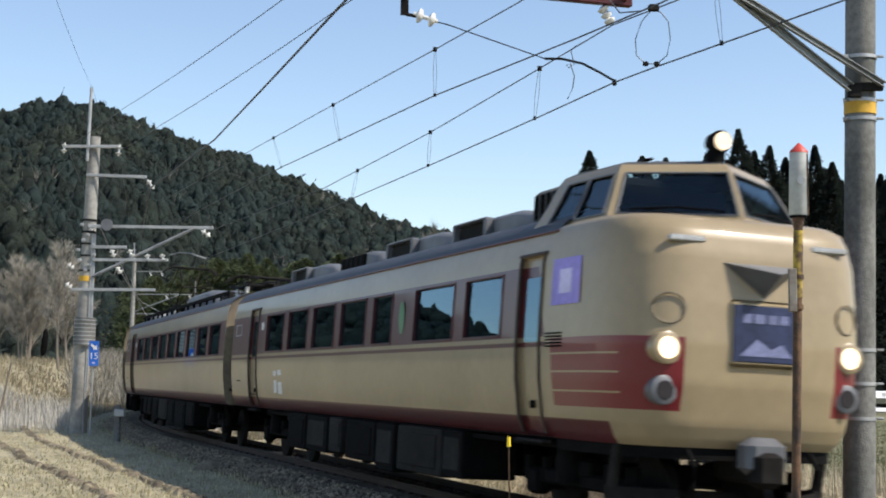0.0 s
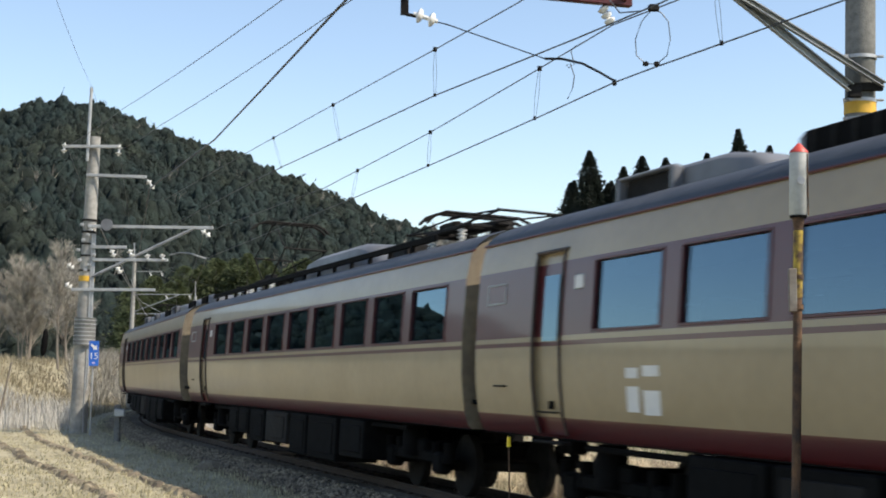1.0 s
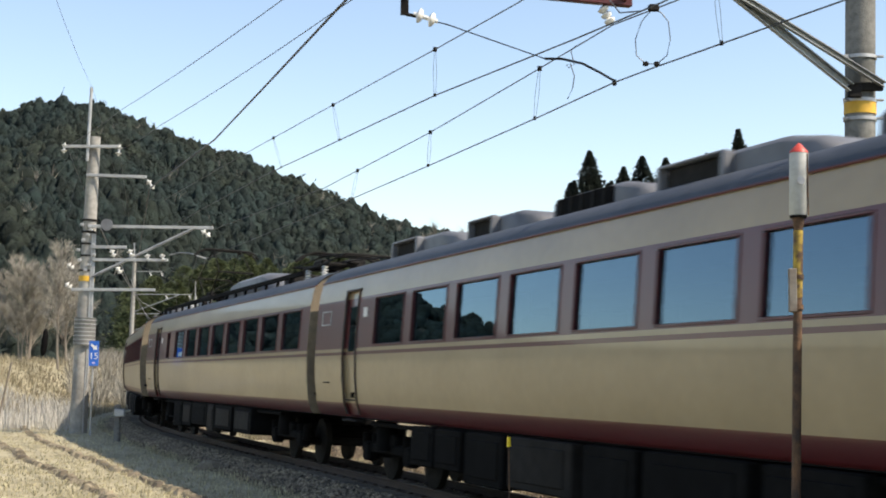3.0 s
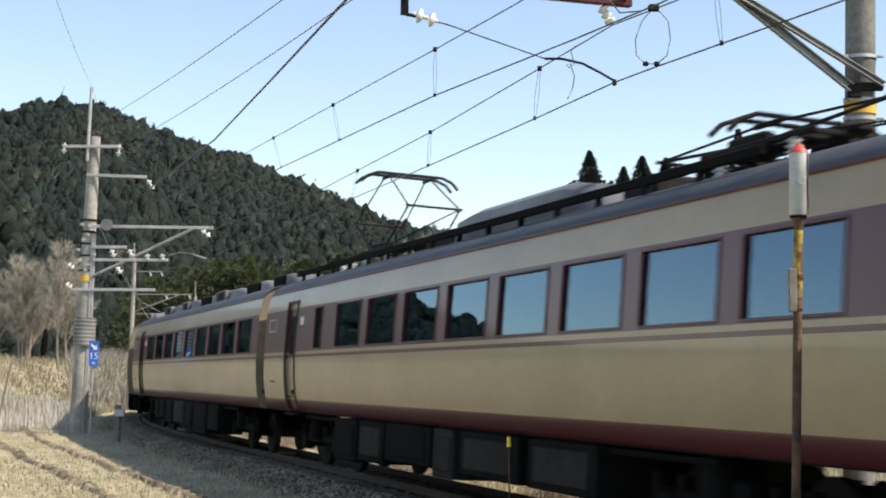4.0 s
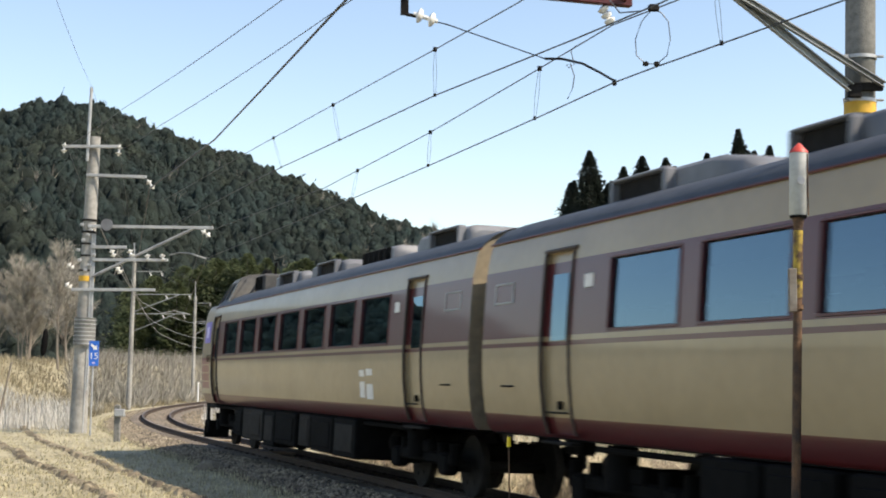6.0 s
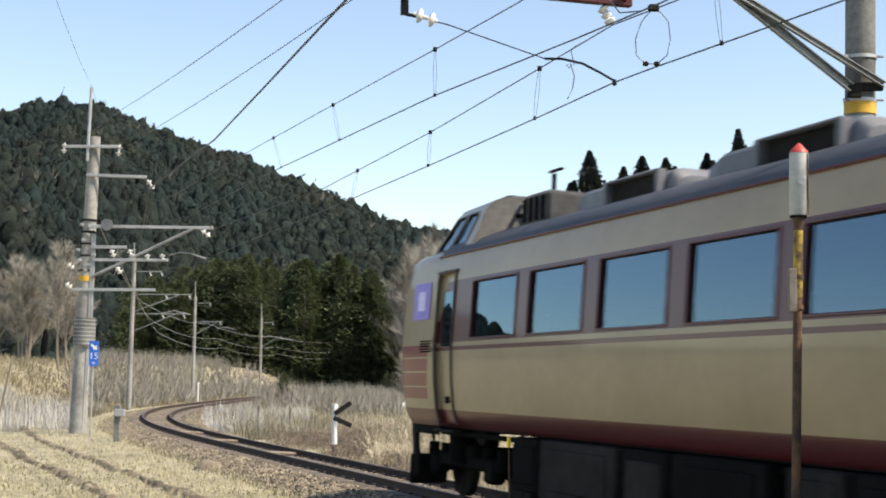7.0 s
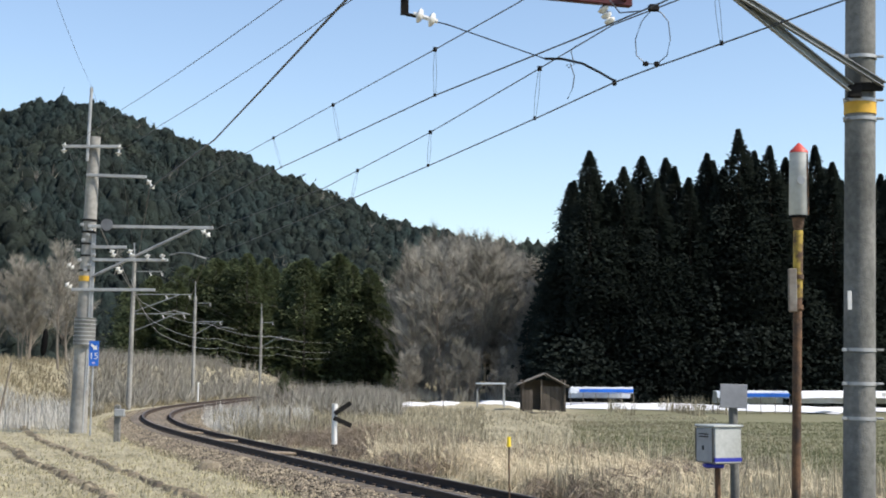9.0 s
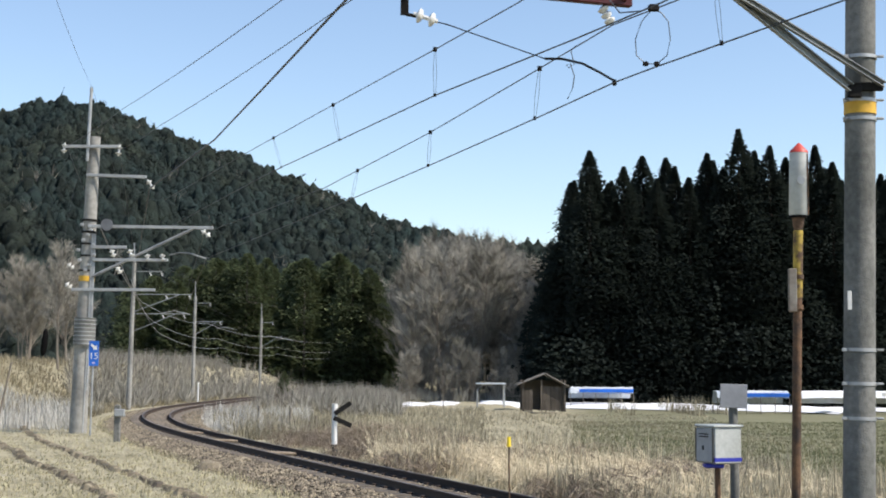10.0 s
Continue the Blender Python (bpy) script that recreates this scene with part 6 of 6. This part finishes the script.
def mid_car(kind):
    car = thing("railway_carriage", "cream and maroon railway carriage with wide windows on the track" if kind == "plain" else "cream and maroon railway carriage with pantographs on its roof", "train", "carriages of the train")
    dr = (2.05, 2.80)
    if kind == "panto2":
        wins = [(4.15, 4.62)] + [(5.55 + 1.81 * k, 6.95 + 1.81 * k) for k in range(8)]
    else:
        wins = [(3.72 + 1.805 * k, 5.12 + 1.805 * k) for k in range(9)]
    opens = [(*w, WIN_LO, WIN_HI) for w in wins] + [(*dr, DOOR_LO, DOOR_HI)]
    body_common(car, 20.25, M_LIVERY, opens)
    for s in (1, -1):
        for w in wins:
            window(car, *w, s)
        door(car, *dr, s, M_LIVERY)
    end_wall(car, 0.25, -1)
    end_wall(car, 20.25, 1)
    small_bits(car)
    seats(car, 4.0, 19.5)
    bogie(car, 3.25)
    bogie(car, 17.25)
    underfloor(car, len(kind) + 3)
    if kind == "plain":
        for u, k, n in ((3.5, 1, 2.8), (6.7, 1, 2.0), (9.6, 0, 2.3), (12.7, 1, 2.9), (16.0, 0, 2.2), (18.7, 0, 1.6)):
            hood(car, u, k, n)
    else:
        pantograph(car, 16.8, False)
        pantograph(car, 4.45, True)
        g = Geo()
        for s in (1, -1):
            g.box((9.2, s * 0.98, 3.66), (17.0, 0.05, 0.10), bevel=0.01)
            for u in np.arange(1.2, 17.6, 1.1):
                g.box((u, s * 0.98, 3.56), (0.08, 0.06, 0.16), bevel=0.01)
        part("roof_walkway", g, M_DARK, car)
        f = Geo()
        rows = []
        for x, w, h in ((8.7, 0.4, 0.15), (8.85, 0.6, 0.32), (9.3, 0.74, 0.46), (10.0, 0.78, 0.50), (13.0, 0.78, 0.50), (13.5, 0.7, 0.42), (13.8, 0.55, 0.15)):
            sec = [(w + 0.08, 3.45), (w + 0.02, 3.5 + h - 0.1), (w - 0.15, 3.5 + h), (0, 3.53 + h)]
            rows.append([(x, y, z) for y, z in sec + [(-y, z) for y, z in sec[-2::-1]]])
        f.grid(rows)
        f.face(rows[0][::-1])
        f.face(rows[-1])
        part("roof_fairing", f, M_HOOD, car, "long pale grey roof fairing")
        for at, size in (((7.95, 0, 3.74), (1.2, 1.1, 0.3)), ((14.4, 0.1, 3.72), (0.8, 1.2, 0.34)), ((0.8, 0.2, 3.80), (0.32, 0.35, 0.36)), ((2.0, -0.3, 3.68), (0.5, 0.5, 0.22))):
            part("roof_box", Geo().box(at, size, bevel=0.04), M_GEAR, car)
        for u in (1.9, 2.5, 3.2):
            i = Geo()
            insulators(i, u, -0.55, 3.58, 3.84)
            part("insulator", i, M_INSUL, car)
        t = Geo().tube([(1.3, -0.55, 3.9), (1.9, -0.55, 3.86), (3.4, -0.55, 3.86), (4.0, -0.5, 3.9)], 0.02, 6)
        part("roof_cable", t, M_DARK, car)
    return car


# nose of the driving car: outlines at rising heights (z, front, half width, squareness)
NOSE = [(0.98, 19.18, 1.30, 4.8), (1.05, 19.25, 1.345, 4.8), (1.2, 19.32, 1.40, 4.8), (1.6, 19.40, 1.455, 4.8), (2.0, 19.42, 1.475, 4.8),
        (2.4, 19.40, 1.467, 4.8), (2.87, 19.34, 1.45, 4.8), (3.12, 19.27, 1.41, 4.8), (3.24, 19.19, 1.38, 4.8), (3.30, 19.06, 1.32, 4.8)]
# high cab: for each height the screens' middle, their outer corner, and the rear edge of the side
CAB = [(3.27, 19.02, 18.30, 1.22, 16.35, 1.32), (3.36, 18.97, 18.24, 1.19, 16.52, 1.28), (3.60, 18.85, 18.12, 1.07, 16.62, 1.16), (3.84, 18.71, 18.00, 0.96, 16.64, 1.05),
       (3.95, 18.60, 17.92, 0.89, 16.64, 0.97), (4.01, 18.40, 17.78, 0.76, 16.62, 0.84), (4.045, 18.0, 17.5, 0.55, 16.60, 0.62), (4.06, 17.4, 17.2, 0.25, 16.60, 0.3)]
CABCOLS = [(0, 0.0), (0, 0.035), (0, 0.935), (0, 1.0), (1, 0.05), (1, 0.42), (1, 0.46), (1, 0.80), (1, 1.0)]


def cab_point(z, col, side, grow=0.0):
    """A point on the cab's outline: column 0 is the middle of the screens, the last the rear edge of the side."""
    xf, xk, wk, xr, wr = (float(np.interp(z, [r[0] for r in CAB], [r[k] for r in CAB])) for k in range(1, 6))
    leg, f = CABCOLS[col]
    x, y = (xf + (xk - xf) * f, wk * f) if leg == 0 else (xk + (xr - xk) * f, wk + (wr - wk) * f)
    nx, ny = (0.97, 0.25) if leg == 0 else (0.1, 0.99)
    return (x + nx * grow, side * (y + ny * grow), z)


def nose_at(table, z, a, back, grow=0.0):
    """A point on the nose at height z; a runs from -1 (one side's end) over 0 (the tip) to 1."""
    zs = [r[0] for r in table]
    front, half, sq = (float(np.interp(z, zs, [r[k] for r in table])) for k in (1, 2, 3))
    w = a * math.pi / 2
    reach = front - back + grow
    c, s = max(math.cos(w), 0.0), math.sin(w)
    x = back + reach * c ** (2 / sq)
    y = (half + grow) * math.copysign(abs(s) ** (2 / sq), s)
    return (x, y, z)


def cab_car(first_class):
    car = thing("driving_carriage", "cream and maroon driving carriage with a bulging nose and high cab", "train", "carriages of the train")
    back = 17.4
    wins = [(3.6 + 1.815 * k, 5.02 + 1.815 * k) for k in range(7)]
    if first_class:
        wins = wins[:4] + [(10.86, 11.80), (12.85, 14.40), (14.85, 16.05)]
    dr, cd = (2.05, 2.80), (16.58, 17.24)
    opens = [(*w, WIN_LO, WIN_HI) for w in wins] + [(*dr, DOOR_LO, DOOR_HI), (*cd, DOOR_LO, DOOR_HI)]
    body_common(car, back, M_CABLIVERY, opens)
    for s in (1, -1):
        for w in wins:
            window(car, *w, s)
        door(car, *dr, s, M_CABLIVERY)
        door(car, *cd, s, M_CABLIVERY)
    end_wall(car, 0.25, -1)
    small_bits(car)
    seats(car, 4.0, 15.5)
    bogie(car, 3.25)
    bogie(car, 17.25)
    underfloor(car, 11)
    for u, k, n in ((3.9, 1, 2.8), (7.1, 0, 2.3), (10.5, 1, 2.9), (13.65, 1, 2.8)):
        hood(car, u, k, n)
    # nose
    aa = [math.copysign(abs(t) ** 1.0, t) for t in np.linspace(-1, 1, 49)]
    g = Geo()
    zz = sorted({r[0] for r in NOSE} | set(np.linspace(0.98, 3.24, 24)))
    g.grid([[nose_at(NOSE, z, a, back) for a in aa] for z in zz])
    rim = [nose_at(NOSE, 3.30, a, back) for a in aa]
    g.face(rim)
    nose = part("nose", g, M_CABLIVERY, car, smooth=60)
    # cab top: pillars and bands round real window openings
    levels, ncol = [r[0] for r in CAB], len(CABCOLS)
    holes = {(i, j) for i in (1, 2) for j in (1, 4, 6)}
    g = Geo()
    for s in (1, -1):
        g.grid([[cab_point(z, c, s) for c in range(ncol)] for z in levels], 0, holes)
    for k, f in enumerate(g.f):
        g.m[k] = 1 if sum(g.v[i][2] for i in f) / len(f) > 3.97 else 0
    top = part("cab_roof", g, [M_CREAM, M_SOOT], car, "raised cab over the nose", smooth=25)
    rear = [cab_point(z, ncol - 1, -1) for z in levels] + [cab_point(z, ncol - 1, 1) for z in levels[::-1]]
    g = Geo()
    g.face(rear)
    back_wall = part("cab_back", g, M_SOOT, top, "sooty rear wall of the cab")
    # Black block standing proud of the wall: the recess's shade put into colour.
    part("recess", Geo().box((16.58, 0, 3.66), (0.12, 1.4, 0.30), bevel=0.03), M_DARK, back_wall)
    # Cab lining added in near-black, so the unlit inside is given by colour.
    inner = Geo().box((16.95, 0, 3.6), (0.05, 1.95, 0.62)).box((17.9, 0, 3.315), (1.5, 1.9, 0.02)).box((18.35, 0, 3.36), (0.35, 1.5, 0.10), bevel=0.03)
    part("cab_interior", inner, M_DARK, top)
    for s in (1, -1):
        for j, nm in ((1, "windscreen"), (4, "side_screen"), (6, "side_screen")):
            q = Geo().grid([[cab_point(z, c, s, -0.02) for c in ((j, j + 1) if s > 0 else (j + 1, j))] for z in levels[1:4]])
            w = part(nm, q, M_CABGLASS, top)
            e = Geo()
            loop = [cab_point(levels[1], j, s, 0.004), cab_point(levels[1], j + 1, s, 0.004), cab_point(levels[3], j + 1, s, 0.004), cab_point(levels[3], j, s, 0.004)]
            for a, b in zip(loop, loop[1:] + loop[:1]):
                e.tube([a, b], 0.012, 5)
            part("seal", e, M_HOOD, w)
            if j == 1:
                a, b = Vector(cab_point(3.40, 1, s, 0.03)), Vector(cab_point(3.41, 2, s, 0.03))
                part("wiper", Geo().tube([a.lerp(b, 0.12), a.lerp(b, 0.5) + Vector((0, 0, 0.03)), a.lerp(b, 0.9)], 0.014, 5), M_DARK, w)
    # square sooty intake block behind the cab
    blk = part("intake_block", Geo().box((15.68, 0, 3.74), (0.8, 1.56, 0.46), bevel=0.05), M_SOOT, car, "sooty square intake block")
    for s in (1, -1):
        for k in range(4):
            part("louvre", Geo().box((15.40 + 0.19 * k, s * 0.79, 3.76), (0.08, 0.03, 0.30), bevel=0.008), M_DARK, blk)
    lampx = 18.38
    l = Geo().tube([(lampx, 0, 3.98), (lampx, 0, 4.12)], 0.1, 10)
    l.tube([(lampx - 0.16, 0, 4.21), (lampx - 0.05, 0, 4.21), (lampx + 0.1, 0, 4.21), (lampx + 0.13, 0, 4.21)], [0.05, 0.11, 0.125, 0.115], 16)
    hl = part("roof_lamp", l, M_DARK, top)
    part("lens", Geo().tube([(lampx + 0.11, 0, 4.21), (lampx + 0.145, 0, 4.21)], 0.098, 16), M_LAMP_OFF, hl)
    an = Geo().box((16.2, 0.3, 4.15), (0.06, 0.05, 0.35), bevel=0.01).box((16.15, 0.3, 4.36), (0.4, 0.06, 0.03), bevel=0.01)
    part("antenna", an, M_DARK, top)
    part("horn_cover", Geo().box((17.3, 0, 4.08), (0.35, 0.5, 0.1), bevel=0.04), M_ROOF, top)

    def fx(y, z):
        """The nose's front at y, z."""
        zs = [r[0] for r in NOSE]
        f, h, q = (float(np.interp(z, zs, [r[k] for r in NOSE])) for k in (1, 2, 3))
        return back + (f - back) * (1 - min(abs(y) / h, 1) ** q) ** (1 / q)
    def nose_y(u, z):
        """The nose's half width at u, z."""
        zs = [r[0] for r in NOSE]
        f, h, q = (float(np.interp(z, zs, [r[k] for r in NOSE])) for k in (1, 2, 3))
        return h * (1 - max((u - back) / (f - back), 0) ** q) ** (1 / q)
    for s in (1, -1):
        y = s * 1.04
        for z, m, r, nm in ((1.94, M_LAMP, 0.115, "headlamp"), (1.53, M_LENS, 0.10, "tail_lamp")):
            x = fx(y, z)
            bz = Geo().tube([(x - 0.10, y, z), (x + 0.03, y, z), (x + 0.045, y, z)], [r + 0.05, r + 0.045, r + 0.02], 24)
            b = part(nm, bz, M_CREAM if nm == "headlamp" else M_HOOD, car)
            part("lens", Geo().tube([(x + 0.03, y, z), (x + 0.055, y, z)], [r, r * 0.9], 20), m, b)
        # vents and the round cover
        x = fx(s * 0.82, 3.03)
        part("vent", Geo().box((x + 0.01, s * 0.82, 3.03), (0.06, 0.42, 0.07), bevel=0.02), M_ALU, car)
        c = Geo()
        x = fx(s * 1.02, 2.33)
        c.tube([(fx(s * 1.02 + 0.15 * math.cos(w), 2.33) + 0.012, s * 1.02 + 0.15 * math.cos(w), 2.33 + 0.15 * math.sin(w)) for w in np.linspace(0, 6.283, 20)], 0.012, 5, caps=False)
        part("round_cover", c, M_TAN, car)
        # panel with the train's emblem on the side
        e = Geo()
        e.grid([[(fu + 0.0, s * (nose_y(fu, z) + 0.012), z) for fu in np.linspace(17.52, 18.22, 6)] for z in (2.40, 2.5, 2.65, 2.78, 2.90)])
        em = part("emblem_panel", e, M_PURPLE, car, "purple picture panel")
        e = Geo()
        e.grid([[(fu, s * (nose_y(fu, z) + 0.017), z) for fu in np.linspace(17.72, 18.02, 4)] for z in (2.52, 2.65, 2.78)])
        part("emblem", e, M_LILAC, em)
        # side louvre
        lv = Geo()
        for k in range(5):
            lv.box((17.62, s * (side_y(2.0) + 0.004), 1.96 + 0.035 * k), (0.4, 0.03, 0.016), bevel=0.004)
        part("louvre", lv, M_DARK, car)
        if first_class:
            q = Geo()
            q.face([(12.3 + 0.13 * math.cos(a), s * (side_y(2.46) + 0.012), 2.46 + 0.24 * math.sin(a)) for a in np.linspace(0, 6.0, 16)])
            part("class_mark", q, M_GREEN, car, "green oval mark", smooth=0)
        # white railway emblem low on the side
        for pts in (((4.34, 1.30), (4.60, 1.30), (4.60, 1.72), (4.34, 1.72)), ((4.69, 1.28), (5.02, 1.28), (5.02, 1.74), (4.69, 1.74))):
            q = Geo()
            q.face([(u if s < 0 else 9.34 - u, s * (side_y(z) + 0.006), z) for u, z in pts])
            part("white_emblem", q, M_WHITE, car, "white painted emblem", smooth=0)
    # train name board on the nose
    x = fx(0, 2.05)
    hb = Geo().box((x - 0.01, 0, 2.12), (0.08, 0.80, 0.66), bevel=0.06)
    hm = part("name_board", hb, M_CREAM, car)
    part("glazing", Geo().box((x + 0.03, 0, 2.12), (0.02, 0.74, 0.56), bevel=0.008), M_BOARD, hm)
    w = Geo()
    for k, (y, wd) in enumerate(((-0.22, 0.1), (-0.08, 0.12), (0.07, 0.1), (0.2, 0.1))):
        w.box((x + 0.043, y, 2.27), (0.006, wd, 0.09))
    part("lettering", w, M_FADED, hm)
    w = Geo()
    w.face([(x + 0.044, y, z) for y, z in ((-0.3, 1.90), (0.3, 1.90), (0.18, 2.03), (0.05, 1.97), (-0.1, 2.07))])
    part("picture", w, M_FADED, hm)
    # beak over the board; its grey stands for the shade on the underside
    g = Geo()
    x0 = fx(0, 2.75)
    tip, low = (x0 + 0.36, 0, 2.70), (x0 - 0.01, 0, 2.46)
    lc, rc = (fx(0.46, 2.82) - 0.01, 0.46, 2.82), (fx(-0.46, 2.82) - 0.01, -0.46, 2.82)
    for tri in ((lc, tip, rc), (lc, low, tip), (rc, tip, low), (lc, rc, low)):
        g.face(tri)
    part("beak", g, M_HOOD, car, "wedge over the name board, greyed for its shaded underside")
    # plough, coupler, hoses
    g = Geo().box((19.1, 0, 0.80), (0.8, 0.24, 0.3), bevel=0.05).box((19.5, 0, 0.80), (0.24, 0.34, 0.36), bevel=0.06)
    part("coupler", g, M_GEAR, car)
    part("coupler_cover", Geo().box((19.42, 0.0, 0.92), (0.30, 0.46, 0.38), bevel=0.08), M_HOOD, car)
    for s in (1, -1):
        g = Geo()
        g.box((18.75, s * 0.95, 0.35), (0.05, 0.75, 0.42), bevel=0.01, at=Matrix.Rotation(s * 0.5, 3, "Z"))
        g.box((18.6, s * 1.2, 0.62), (0.14, 0.08, 0.8), bevel=0.02, at=Matrix.Rotation(0.25, 3, "Y"))
        part("snow_plough", g, M_GEAR, car)
        part("brake_hose", Geo().tube([(19.2, s * 0.7, 0.95), (19.35, s * 0.7, 0.8), (19.3, s * 0.68, 0.6), (19.1, s * 0.6, 0.55)], 0.03, 6), M_DARK, car)
    # skirt of the nose
    g = Geo()
    g.grid([[nose_at(NOSE, 1.0, a, back, -0.03)[:2] + (z,) for a in np.linspace(-1, 1, 25)] for z in (0.86, 1.0)])
    part("skirt", g, M_DARK, car)
    return car



TIMES = ((0.0, 23.2), (0.5, 16.15), (1.0, 8.2), (2.5, -16.75), (4.5, -49.75), (5.0, -58.1), (5.5, -66.15), (7.0, -89.8), (7.5, -98.35), (10.0, -139.0))


def car_pose(k, t):
    """Where carriage k (0 leads) stands at t: it rides on its two bogies."""
    sj = float(np.interp(t, [a for a, b in TIMES], [b for a, b in TIMES])) + PITCH * k
    a, b = on_track(sj - 3.25), on_track(sj - 17.25)
    f = (b - a).normalized()
    left = Vector((0, 0, 1)).cross(f).normalized()
    up = f.cross(left)
    turn = Matrix((f, left, up)).transposed().to_4x4()
    p = a - f * 3.25
    m = Matrix.Translation(p) @ turn @ Matrix.Rotation(-CANT, 4, "X")
    return m


def rolled(t):
    """How far the train has run by t."""
    return TIMES[0][1] - float(np.interp(t, [a for a, b in TIMES], [b for a, b in TIMES]))


def motions():
    ts = [0.1 * k for k in range(101)]
    for k, car in enumerate(TRAIN):
        turn = Matrix.Translation((PITCH, 0, 0)) @ Matrix.Rotation(math.pi, 4, "Z") if k == 5 else Matrix.Identity(4)
        walk(car, [(t, car_pose(k, t) @ turn) for t in ts])
        way = -1 if k == 5 else 1
        for wheels in [o for o in car.children_recursive if o.name.startswith("wheelset")]:
            at = Matrix.Translation(wheels.location)
            walk(wheels, [(f / FPS, at @ Matrix.Rotation(way * rolled(f / FPS) / 0.43, 4, "Y")) for f in range(301)])


lead, tail, panto, plain, panto_b = cab_car(True), cab_car(False), mid_car("panto"), mid_car("plain"), mid_car("panto2")
TRAIN = [lead, panto, plain, panto_b, copy_thing(plain, Matrix.Identity(4)), tail]


motions()
